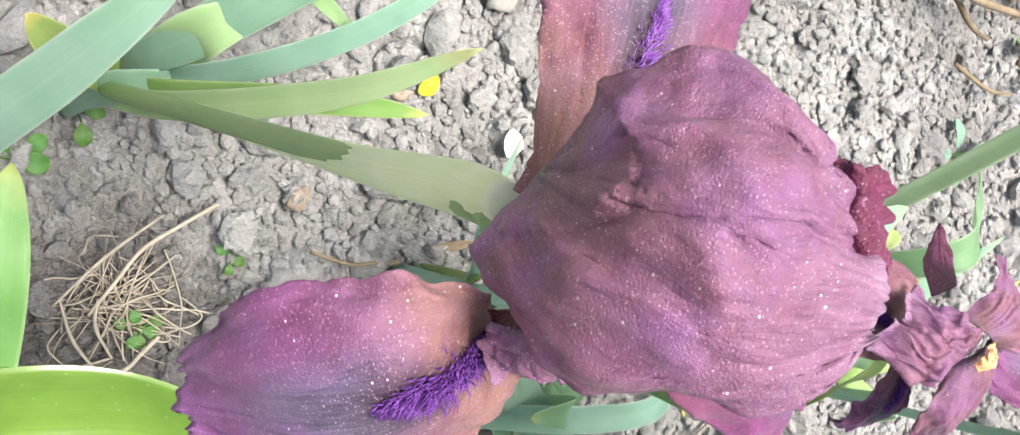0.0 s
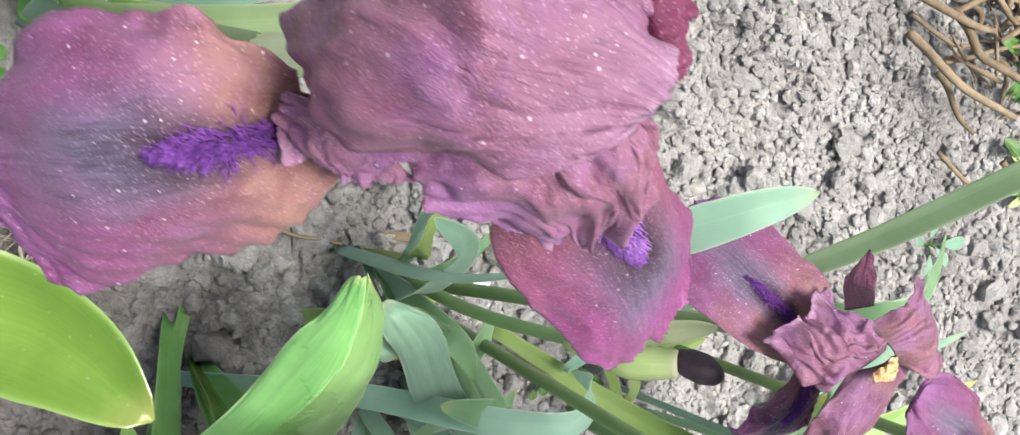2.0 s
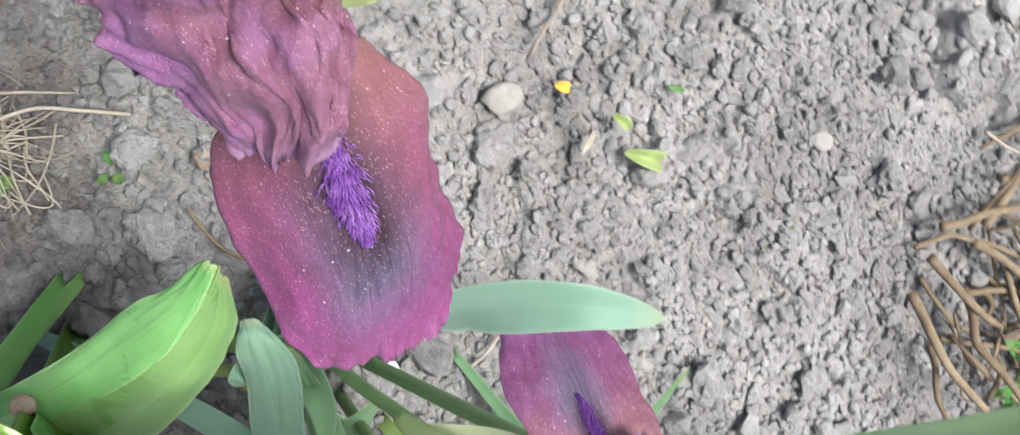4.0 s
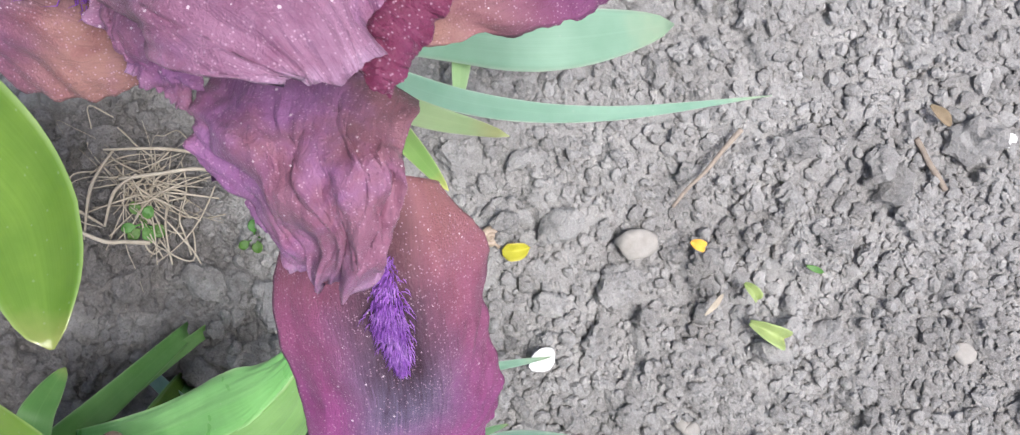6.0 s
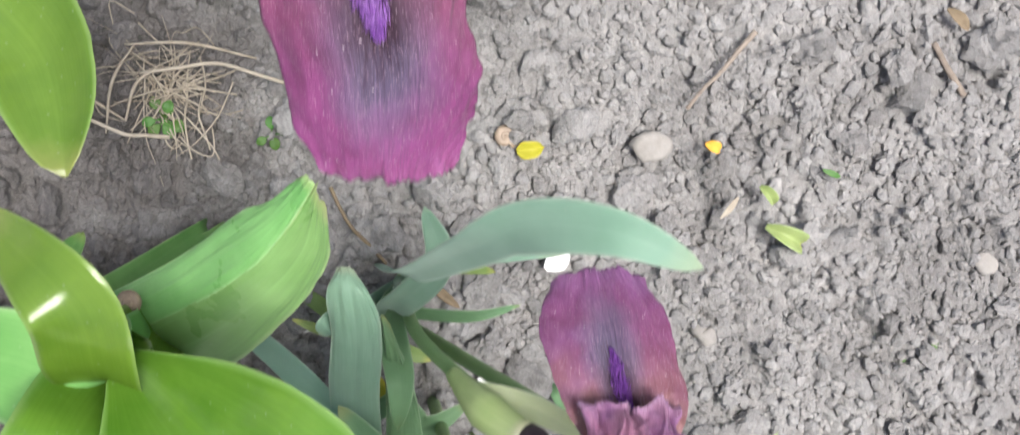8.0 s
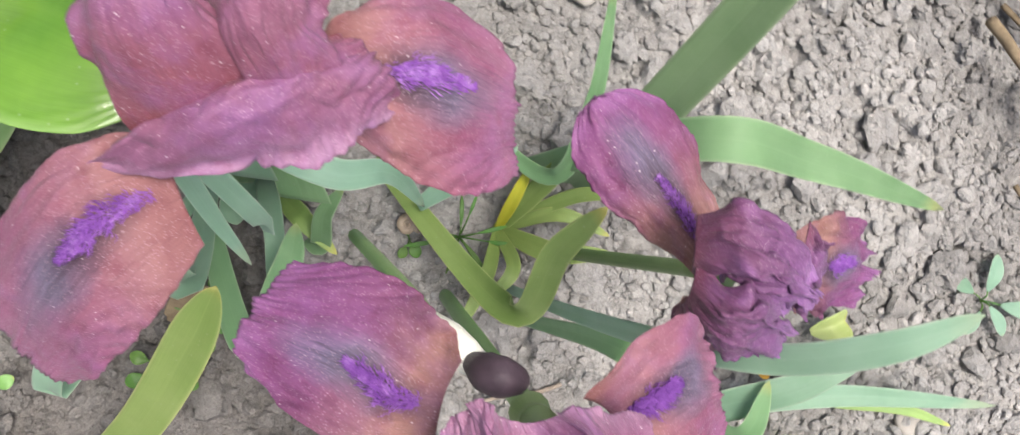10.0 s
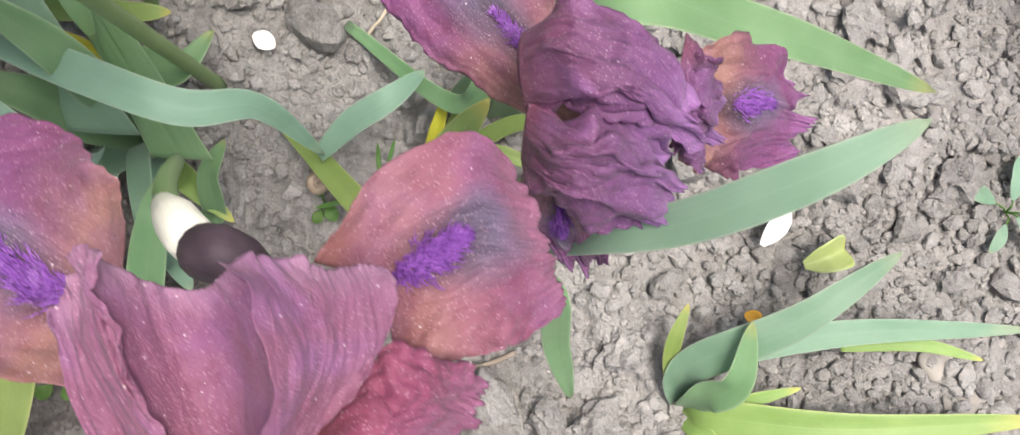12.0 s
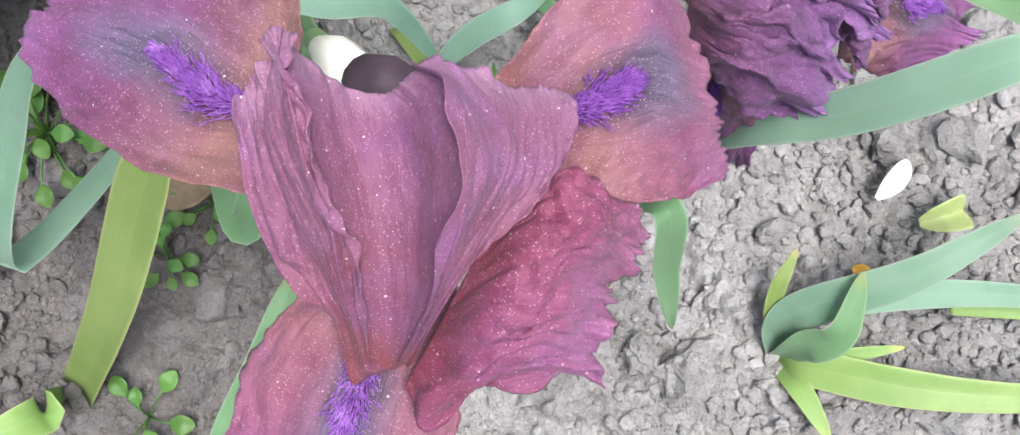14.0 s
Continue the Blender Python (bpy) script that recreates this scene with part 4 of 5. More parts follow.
loft(tulip, "leaf", [(0.342, -0.121, 0.030), (0.342, -0.023, 0.140), (0.336, 0.028, 0.190), (0.336, 0.047, 0.210), (0.334, 0.066, 0.225)], [(0.353, -0.121, 0.034), (0.351, -0.027, 0.143), (0.346, 0.024, 0.196), (0.342, 0.047, 0.217), (0.335, 0.067, 0.231)],
     [(0.365, -0.124, 0.030), (0.363, -0.032, 0.138), (0.359, 0.019, 0.195), (0.351, 0.046, 0.215), (0.339, 0.068, 0.228)], MAT_TULIP, 0.0006, 0.0003, 0.0008, 0.8, "leaf lobe nibbled at the tip", None, 0.03, 0.0)
loft(tulip, "leaf", [(0.363, -0.123, 0.030), (0.362, -0.032, 0.138), (0.357, 0.020, 0.195), (0.350, 0.046, 0.215), (0.338, 0.069, 0.228)], [(0.378, -0.124, 0.036), (0.379, -0.030, 0.138), (0.371, 0.022, 0.190), (0.360, 0.050, 0.207), (0.343, 0.067, 0.223)],
     [(0.394, -0.129, 0.030), (0.399, -0.030, 0.125), (0.387, 0.024, 0.172), (0.372, 0.053, 0.186), (0.350, 0.066, 0.205)], MAT_TULIP, 0.0006, 0.0003, 0.0008, 0.8, "leaf lobe split along the fold", None, 0.02, 0.0)
clump((0.235, -0.06, 0.0), "broad bright green leaves bending over the soil", [
    ([(0.225, -0.07, 0.0), (0.178, -0.024, 0.160), (0.240, -0.002, 0.190), (0.292, -0.011, 0.220)], 0.056, MAT_BROAD, dict(base=0.4, fold=0.45)),
    ([(0.215, -0.06, 0.0), (0.190, -0.059, 0.120), (0.177, 0.030, 0.200), (0.172, 0.085, 0.200)], 0.03, MAT_BROAD_DARK),
], "tulip leaves", "tulip_leaf_clump", "broad leaved plants")

fan_a = clump((0.425, 0.07, 0.0), "fan of grey-green iris leaves beside a pale budding stalk", [
    ([(0.41, 0.066, 0.0), (0.395, 0.080, 0.17), (0.379, 0.104, 0.290), (0.374, 0.119, 0.330), (0.383, 0.138, 0.356), (0.404, 0.155, 0.360)], 0.0165, MAT_BLUE, dict(broad=0.6)),
    ([(0.425, 0.07, 0.0), (0.418, 0.062, 0.100), (0.397, 0.094, 0.180), (0.371, 0.101, 0.190)], 0.016, MAT_BLUE),
    ([(0.425, 0.07, 0.0), (0.425, 0.059, 0.080), (0.447, 0.051, 0.120), (0.473, 0.036, 0.110)], 0.016, MAT_BLADE),
    ([(0.425, 0.07, 0.0), (0.426, 0.063, 0.060), (0.442, 0.095, 0.100), (0.451, 0.122, 0.100)], 0.007, MAT_BLADE),
    ([(0.425, 0.07, 0.0), (0.430, 0.057, 0.050), (0.416, 0.032, 0.090), (0.398, 0.017, 0.100)], 0.008, MAT_LIME),
    ([(0.425, 0.07, 0.0), (0.415, 0.049, 0.080), (0.403, 0.038, 0.140), (0.405, 0.030, 0.140)], 0.014, MAT_BLUE),
    ([(0.425, 0.07, 0.0), (0.408, 0.077, 0.100), (0.420, 0.108, 0.075), (0.455, 0.165, 0.030)], 0.008, MAT_BLUE),
    ([(0.425, 0.07, 0.0), (0.404, 0.082, 0.120), (0.414, 0.100, 0.100), (0.433, 0.120, 0.080)], 0.010, MAT_LIME),
])
loft(fan_a, "leaf", [(0.480, -0.005, 0.080), (0.437, 0.017, 0.120), (0.406, 0.035, 0.150), (0.385, 0.046, 0.163), (0.379, 0.054, 0.158)], [(0.493, 0.004, 0.080), (0.445, 0.027, 0.125), (0.412, 0.045, 0.155), (0.390, 0.054, 0.166), (0.380, 0.057, 0.160)],
     [(0.506, 0.014, 0.080), (0.457, 0.034, 0.120), (0.424, 0.052, 0.150), (0.403, 0.060, 0.163), (0.385, 0.060, 0.160)], MAT_BLUE, 0.0006, 0.0004, 0.0010, 0.8, "", None, 0.01, 0.001)
loft(fan_a, "leaf", [(0.511, 0.007, 0.060), (0.470, 0.032, 0.090), (0.434, 0.050, 0.115), (0.415, 0.058, 0.120)], [(0.522, 0.015, 0.060), (0.472, 0.041, 0.095), (0.438, 0.054, 0.118), (0.416, 0.059, 0.122)],
     [(0.534, 0.024, 0.060), (0.482, 0.046, 0.090), (0.452, 0.054, 0.112), (0.421, 0.060, 0.120)], MAT_BLADE, 0.0006, 0.0004, 0.0010, 0.8, "", None, 0.01, 0.001)
stalk = thing("iris_bud_stalk", (0.43, 0.07, 0), "pale green iris stalk with a dark unopened bud", "iris bud")
tube("stem", [(0.43, 0.07, -0.003), (0.425, 0.070, 0.150), (0.433, 0.082, 0.250)], [0.0035, 0.003], MAT_STEM, stalk)
bud(stalk, [(0.427, 0.078, 0.240), (0.437, 0.083, 0.270), (0.447, 0.090, 0.285)], [0.003, 0.0075, 0.0055], [(0.445, 0.091, 0.280), (0.450, 0.092, 0.290), (0.455, 0.092, 0.295), (0.461, 0.092, 0.295)], 0.0058, MAT_SPATHE_GREEN)
blade(stalk, [(0.432, 0.082, 0.250), (0.446, 0.099, 0.270), (0.462, 0.110, 0.280)], 0.010, MAT_SPATHE, name="bract", label="pale green bract over the bud")

clump((0.53, 0.10, 0.0), "long arching green iris leaves", [
    ([(0.628, 0.125, 0.0), (0.617, 0.165, 0.13), (0.595, 0.24, 0.27), (0.575, 0.305, 0.37)], 0.024, MAT_BLADE, dict(twist=(-8, -18))),
    ([(0.53, 0.12, 0.0), (0.608, 0.119, 0.060), (0.594, 0.156, 0.110), (0.554, 0.198, 0.164)], 0.010, MAT_BLADE),
    ([(0.60, 0.12, 0.0), (0.628, 0.160, 0.200), (0.682, 0.199, 0.180), (0.775, 0.259, 0.100)], 0.02, MAT_BLADE),
    ([(0.53, 0.06, 0.0), (0.637, 0.050, 0.100), (0.623, 0.085, 0.180), (0.622, 0.112, 0.200)], 0.016, MAT_LIME),
])
clump((0.47, -0.02, 0.0), "blue-green iris leaves with a bent tip", [
    ([(0.47, -0.02, 0.0), (0.503, -0.135, 0.100), (0.480, -0.071, 0.160), (0.475, -0.032, 0.180)], 0.015, MAT_BLUE),
    ([(0.475, -0.01, 0.0), (0.526, 0.005, 0.200), (0.482, 0.011, 0.280), (0.507, -0.001, 0.250), (0.532, -0.009, 0.220)], 0.009, MAT_BLUE),
    ([(0.47, -0.015, 0.0), (0.511, -0.052, 0.100), (0.484, -0.047, 0.140), (0.467, -0.064, 0.140)], 0.018, MAT_BLUE),
    ([(0.46, -0.02, 0.0), (0.554, -0.065, 0.050), (0.543, -0.016, 0.100), (0.529, 0.006, 0.100)], 0.018, MAT_BLADE),
])
clump((0.65, 0.09, 0.0), "long sword-shaped iris leaf under the withering flower", [
    ([(0.645, 0.06, 0.0), (0.655, 0.072, 0.16), (0.667, 0.087, 0.280), (0.681, 0.103, 0.318), (0.693, 0.126, 0.342), (0.704, 0.150, 0.347)], 0.0112, MAT_BLUE, dict(broad=0.7)),
    ([(0.66, 0.05, 0.0), (0.681, 0.074, 0.160), (0.707, 0.058, 0.130), (0.733, 0.044, 0.090)], 0.0125, MAT_BLADE),
    ([(0.64, -0.03, 0.0), (0.633, -0.108, 0.160), (0.615, -0.058, 0.200), (0.603, -0.033, 0.200)], 0.013, MAT_BLADE),
])
clump((0.56, -0.16, 0.0), "pale-based broad green leaf standing in weeds", [
    ([(0.545, -0.200, -0.003), (0.545, -0.123, 0.090), (0.535, -0.064, 0.150), (0.526, -0.033, 0.170)], 0.024, MAT_LIME, dict(base=0.9, broad=0.6)),
    ([(0.541, -0.208, -0.003), (0.548, -0.201, 0.050), (0.538, -0.222, 0.070)], 0.02, MAT_LIME),
])
clump((0.492, 0.009, 0.000), "low clump of iris leaves, some yellowed", [
    ([(0.491, 0.008, -0.003), (0.489, 0.018, 0.080), (0.473, 0.024, 0.130), (0.437, 0.022, 0.150)], 0.02, MAT_BLADE),
    ([(0.489, 0.006, -0.003), (0.482, 0.003, 0.060), (0.468, 0.001, 0.100), (0.445, -0.009, 0.120)], 0.02, MAT_BLADE),
    ([(0.352, -0.043, -0.003), (0.420, 0.002, 0.090), (0.482, 0.022, 0.130), (0.526, 0.038, 0.135), (0.545, 0.058, 0.110), (0.572, 0.059, 0.050)], 0.016, MAT_BLUE),
    ([(0.569, 0.057, 0.045), (0.573, 0.079, 0.060), (0.581, 0.100, 0.070), (0.584, 0.121, 0.060)], 0.013, MAT_BLUE),
    ([(0.491, 0.014, -0.003), (0.468, 0.030, 0.030), (0.451, 0.026, 0.050), (0.430, 0.022, 0.050)], 0.010, MAT_YELLOW),
    ([(0.491, 0.008, -0.003), (0.476, 0.036, 0.050), (0.494, 0.045, 0.060), (0.495, 0.072, 0.060)], 0.015, MAT_BLADE),
    ([(0.491, 0.008, -0.003), (0.502, 0.005, 0.050), (0.526, -0.009, 0.080), (0.540, -0.030, 0.060)], 0.012, MAT_BLUE),
    ([(0.502, 0.006, -0.003), (0.544, -0.001, 0.020), (0.535, 0.016, 0.050), (0.532, 0.035, 0.060)], 0.012, MAT_BLADE),
    ([(0.494, 0.006, -0.003), (0.493, -0.005, 0.030), (0.497, -0.015, 0.050), (0.505, -0.021, 0.050)], 0.018, MAT_BLUE),
    ([(0.500, 0.004, -0.003), (0.519, 0.005, 0.020), (0.530, 0.005, 0.030), (0.556, 0.004, 0.030)], 0.013, MAT_LIME),
    ([(0.495, 0.004, -0.003), (0.537, -0.024, 0.030), (0.552, -0.027, 0.050), (0.564, -0.032, 0.050)], 0.012, MAT_BLUE),
    ([(0.393, 0.013, 0.000), (0.424, 0.033, 0.030), (0.453, 0.053, 0.040), (0.468, 0.066, 0.040)], 0.012, MAT_LIME),
])
clump((0.616, 0.082, 0.000), "small yellow-green iris shoot", [
    ([(0.616, 0.082, -0.002), (0.607, 0.100, 0.030), (0.598, 0.122, 0.050)], 0.008, MAT_YELLOW),
    ([(0.616, 0.082, -0.002), (0.612, 0.120, 0.040), (0.610, 0.156, 0.070)], 0.013, MAT_LIME),
    ([(0.616, 0.082, -0.002), (0.632, 0.112, 0.030), (0.664, 0.125, 0.030)], 0.009, MAT_LIME),
    ([(0.616, 0.082, -0.002), (0.628, 0.055, 0.030), (0.638, 0.017, 0.040)], 0.009, MAT_LIME),
    ([(0.616, 0.082, -0.002), (0.636, 0.070, 0.030), (0.637, 0.043, 0.030)], 0.009, MAT_LIME),
    ([(0.616, 0.082, -0.002), (0.646, 0.094, 0.030), (0.670, 0.117, 0.040)], 0.013, MAT_LIME),
    ([(0.616, 0.082, -0.002), (0.630, 0.125, 0.040), (0.650, 0.144, 0.060)], 0.009, MAT_LIME),
])
clump((0.799, 0.073, 0.000), "low fan of pale green iris leaves", [
    ([(0.800, 0.073, -0.002), (0.772, 0.091, 0.030), (0.760, 0.117, 0.040)], 0.009, MAT_LIME),
    ([(0.801, 0.074, -0.002), (0.783, 0.092, 0.030), (0.803, 0.141, 0.060), (0.820, 0.200, 0.070)], 0.020, MAT_BLUE),
    ([(0.801, 0.074, -0.002), (0.787, 0.098, 0.030), (0.828, 0.153, 0.050), (0.906, 0.218, 0.050)], 0.015, MAT_BLUE),
    ([(0.802, 0.073, -0.002), (0.799, 0.084, 0.030), (0.802, 0.100, 0.050), (0.786, 0.128, 0.060)], 0.018, MAT_BLADE),
    ([(0.802, 0.073, -0.002), (0.817, 0.093, 0.020), (0.837, 0.121, 0.030)], 0.008, MAT_LIME),
    ([(0.803, 0.072, -0.002), (0.814, 0.081, 0.020), (0.865, 0.118, 0.040), (0.942, 0.188, 0.050)], 0.020, MAT_LIME),
    ([(0.802, 0.071, -0.002), (0.816, 0.069, 0.020), (0.843, 0.060, 0.030)], 0.012, MAT_LIME),
    ([(0.844, 0.152, 0.020), (0.872, 0.178, 0.030), (0.905, 0.194, 0.030)], 0.007, MAT_LIME),
])



# ---- things that lie on the soil ----
def scrap(name, at, length, width, az, material, label, category, curl=0.4, tilt=0.0, group="", z=0.012, broad=0.5, blunt=0.6):
    """A small fallen leaf or petal that rests on the soil."""
    at = Vector(at) + Vector((0, 0, z))
    t = thing(name, at, label, category, group)
    d = Vector((math.cos(radians(az)), math.sin(radians(az)), 0)) * length / 2
    mid = at + Vector((0, 0, curl * length * 0.25))
    blade(t, [at - d, mid, at + d + Vector((0, 0, tilt * length))], width, material, fold=curl, broad=broad, blunt=blunt, base=0.25, name="lamina")
    return t


scrap("fallen_leaf", (0.392, 0.178, 0.000), 0.017, 0.011, 70, MAT_YELLOW, "small bright yellow-green fallen leaf on dry soil", "fallen leaf", 0.8, broad=0.35, blunt=1.0)
scrap("fallen_leaf", (0.518, 0.294, 0.000), 0.026, 0.013, 35, MAT_FRESH, "pale green fallen leaf scrap on dry soil", "fallen leaf", 1.1, broad=0.7, blunt=0.35)
scrap("fallen_leaf", (0.490, 0.296, 0.000), 0.014, 0.007, 10, MAT_FRESH, "narrow green fallen leaf on dry soil", "fallen leaf", 1.2)
scrap("fallen_leaf", (0.809, 0.186, 0.000), 0.024, 0.018, 60, MAT_FRESH, "crumpled yellow-green leaf scrap on dry soil", "fallen leaf", 0.8, broad=0.75, blunt=0.3)
scrap("fallen_leaf", (0.499, 0.340, 0.000), 0.013, 0.004, 40, MAT_WEED, "tiny green leaf on dry soil", "fallen leaf", 0.2)
scrap("white_petal", (0.491, 0.495, 0.000), 0.011, 0.010, 20, MAT_WHITE, "fallen white petal on dry soil", "petal", 0.3, group="white petals")
scrap("white_petal", (0.777, 0.182, 0.000), 0.026, 0.011, 95, MAT_WHITE, "fallen white petal on dry soil", "petal", 0.6, group="white petals")
scrap("white_petal", (0.459, 0.160, 0.000), 0.018, 0.014, 100, MAT_WHITE, "fallen white petal on dry soil", "petal", 0.3, group="white petals")
scrap("white_petal", (0.505, 0.085, 0.000), 0.013, 0.010, 10, MAT_WHITE, "fallen white petal under iris leaves", "petal", 0.3, group="white petals")
scrap("white_petal", (0.418, 0.010, 0.000), 0.009, 0.008, 40, MAT_WHITE, "fallen white petal on shaded soil", "petal", 0.3, group="white petals")
scrap("orange_petal", (0.446, 0.279, 0.000), 0.010, 0.007, 40, MAT_ORANGE, "small orange petal with a thin stalk on soil", "petal", 0.9)
scrap("orange_petal", (0.799, 0.136, 0.000), 0.010, 0.008, 20, MAT_ORANGE, "small orange petal on soil", "petal", 0.5)
scrap("orange_petal", (0.875, 0.189, 0.000), 0.010, 0.004, 60, MAT_ORANGE, "dry orange petal scrap on soil", "petal", 0.3)
scrap("dry_leaf", (0.485, 0.271, 0.000), 0.018, 0.004, 110, MAT_STRAW, "narrow tan dry leaf on soil", "dry leaf", 0.3)
scrap("dry_leaf", (0.517, -0.076, 0.005), 0.032, 0.020, 70, MAT_DRY, "curled brown dead leaf on soil", "dry leaf", 0.6)
scrap("dry_leaf", (0.522, 0.111, 0.000), 0.012, 0.006, 120, MAT_ORANGE, "small tan leaf scrap on soil", "dry leaf", 0.3)
scrap("dry_leaf", (0.453, 0.459, 0.000), 0.02, 0.008, 20, MAT_DRY, "small brown dry leaf among clods", "dry leaf", 0.4)
scrap("dry_leaf", (0.441, 0.089, 0.000), 0.03, 0.006, 20, MAT_DRY, "reddish brown dry leaf among clods", "dry leaf", 0.3)

def stone(at, r, flat, az, label, material=MAT_STONE, name="stone"):
    bm = bmesh.new()
    bmesh.ops.create_icosphere(bm, subdivisions=3, radius=1.0)
    sd = Vector(at) * 60
    cuts = [(noise.random_unit_vector(), random.uniform(0.68, 1.0)) for _ in range(11)]
    for v in bm.verts:
        n = v.co.normalized()
        k = min(min(d / max(n.dot(p), 0.05) for p, d in cuts), 1.25) * (1 + 0.12 * noise.noise(n * 2.2 + sd) + 0.07 * noise.noise(n * 6 + sd))
        v.co = Vector((n.x * k, n.y * k * 0.72, n.z * k * flat)) * r
    me = bpy.data.meshes.new(name)
    bm.to_mesh(me)
    bm.free()
    me.polygons.foreach_set("use_smooth", [True] * len(me.polygons))
    me.materials.append(material)
    ob = new(name, me)
    ob.location = Vector(at) + Vector((0, 0, r * flat * 0.55 + 0.001))
    ob.rotation_euler = (0, 0, radians(az))
    return tagged(ob, label, "stone", "pale stones")


stone((0.429, 0.245, 0.000), 0.0125, 0.45, 80, "flat pale tan stone on dry soil")
stone((0.553, 0.222, 0.000), 0.0075, 0.6, 20, "small pinkish pale stone on soil")
stone((0.630, 0.211, 0.000), 0.010, 0.6, 0, "small whitish stone on soil")
stone((0.923, 0.175, 0.000), 0.013, 0.35, 60, "flat pale stone on dry soil")
stone((0.897, 0.182, 0.000), 0.012, 0.4, 10, "flat grey stone on dry soil")
stone((0.608, 0.412, 0.000), 0.0085, 0.5, 10, "pale tan stone on dry soil")
stone((0.549, 0.220, 0.000), 0.007, 0.6, 10, "small orange-tan stone on soil")
stone((0.340, 0.089, 0.000), 0.008, 0.6, 70, "small round brown stone", MAT_SHELL)


def snail(at, r, label):
    pts, rad = [], []
    for k in range(40):
        f = k / 39
        a = f * 2.6 * 2 * math.pi
        d = r * (0.62 * (1 - f) ** 1.2 + 0.02)
        pts.append(Vector(at) + Vector((math.cos(a) * d, math.sin(a) * d, r * 0.35 + r * 0.55 * f)))
        rad.append(r * (0.42 * (1 - f) + 0.05))
    ob = thing("snail_shell", at, label, "snail shell")
    tube("whorl", pts, rad, MAT_SHELL, ob, "", 12, 78)
    return ob


snail((0.574, 0.045, 0.007), 0.008, "brown banded empty snail shell on soil")
snail((0.348, -0.036, 0.140), 0.006, "small pale snail shell on a broad leaf")
snail((0.378, 0.168, 0.007), 0.008, "grey-brown ribbed snail shell on soil")

def twig(points, r0, r1, label, material=MAT_TWIG, name="twig"):
    t = thing(name, points[0], label, "twig")
    pts = [Vector(p) + Vector((0, 0, 0.009)) for p in points]
    mid = [(a + b) / 2 + noise.random_vector() * 0.001 for a, b in zip(pts, pts[1:])]
    full = [p for pair in zip(pts, mid) for p in pair] + [pts[-1]]
    tube("shaft", full, [r0, r0 * 0.9, (r0 + r1) / 2, r1], material, t, "", 8, 24)
    return t


twig([(0.418, 0.276, 0.000), (0.408, 0.305, 0.002), (0.397, 0.337, 0.000)], 0.0013, 0.0019, "grey-brown twig lying on dry soil")
twig([(0.459, 0.439, 0.000), (0.475, 0.439, 0.002), (0.499, 0.443, 0.000)], 0.0022, 0.0022, "short thick brown twig on dry soil")
twig([(0.680, -0.005, 0.000), (0.696, 0.018, 0.002), (0.711, 0.041, 0.000)], 0.0013, 0.0015, "thin grey twig lying on dry soil")
twig([(0.544, 0.121, 0.000), (0.544, 0.132, 0.002), (0.542, 0.148, 0.000)], 0.0011, 0.0011, "thin pale twig lying on dry soil", MAT_STRAW)
twig([(0.354, 0.063, 0.000), (0.380, 0.062, 0.004), (0.410, 0.069, 0.000)], 0.0012, 0.0012, "thin brown twig beside iris leaves", MAT_DRY)
twig([(0.295, 0.076, 0.000), (0.262, 0.043, 0.006), (0.246, 0.002, 0.002)], 0.0012, 0.001, "long bent straw on shaded soil", MAT_STRAW)
twig([(0.285, -0.002, 0.000), (0.272, -0.022, 0.004), (0.245, -0.043, 0.004)], 0.0013, 0.001, "pale straw on shaded soil", MAT_STRAW)

# dry grass wound into a loose tuft
tuft_at = Vector((0.263, 0.011, 0.000))
tuft = thing("dry_grass_tuft", tuft_at, "loose tangled tuft of dry straw-coloured grass roots", "dry grass")
for k in range(72):
    a0 = random.uniform(0, 6.3)
    r0 = random.uniform(0.004, 0.036)
    turn = random.uniform(0.3, 1.5)
    pts = []
    for m in range(6):
        f = m / 5
        a = a0 + turn * f
        r = r0 * (1 + 0.5 * math.sin(3 * f + k)) + random.uniform(-0.004, 0.004)
        x, y = math.cos(a) * r * 1.25, math.sin(a) * r * 0.85
        if k % 3:
            # loose strands lie across the wound ones
            along, side = (f - 0.5) * (0.02 + 0.03 * turn), 0.007 * math.sin(2.6 * f + k)
            x = math.cos(a0) * r0 * 0.8 + math.cos(k * 2.4) * along - math.sin(k * 2.4) * side
            y = math.sin(a0) * r0 * 0.6 + math.sin(k * 2.4) * along + math.cos(k * 2.4) * side
        pts.append(tuft_at + Vector((x, y, 0.002 + 0.008 * random.random())))
    w = random.uniform(0.0002, 0.0006)
    tube("strand", pts, [w, w, w * 0.5], MAT_STRAW, tuft, "", 5, 20)
for ends in ([(0.228, 0.003, 0.010), (0.245, 0.035, 0.016), (0.269, 0.063, 0.008)], [(0.230, 0.008, 0.008), (0.243, -0.013, 0.012), (0.266, -0.032, 0.006)], [(0.265, -0.019, 0.006), (0.251, -0.003, 0.014), (0.248, 0.012, 0.012)], [(0.244, -0.031, 0.004), (0.249, -0.027, 0.008), (0.265, -0.019, 0.005)]):
    tube("strand", ends, [0.0007, 0.0011, 0.0006], MAT_STRAW, tuft, "", 6, 20)

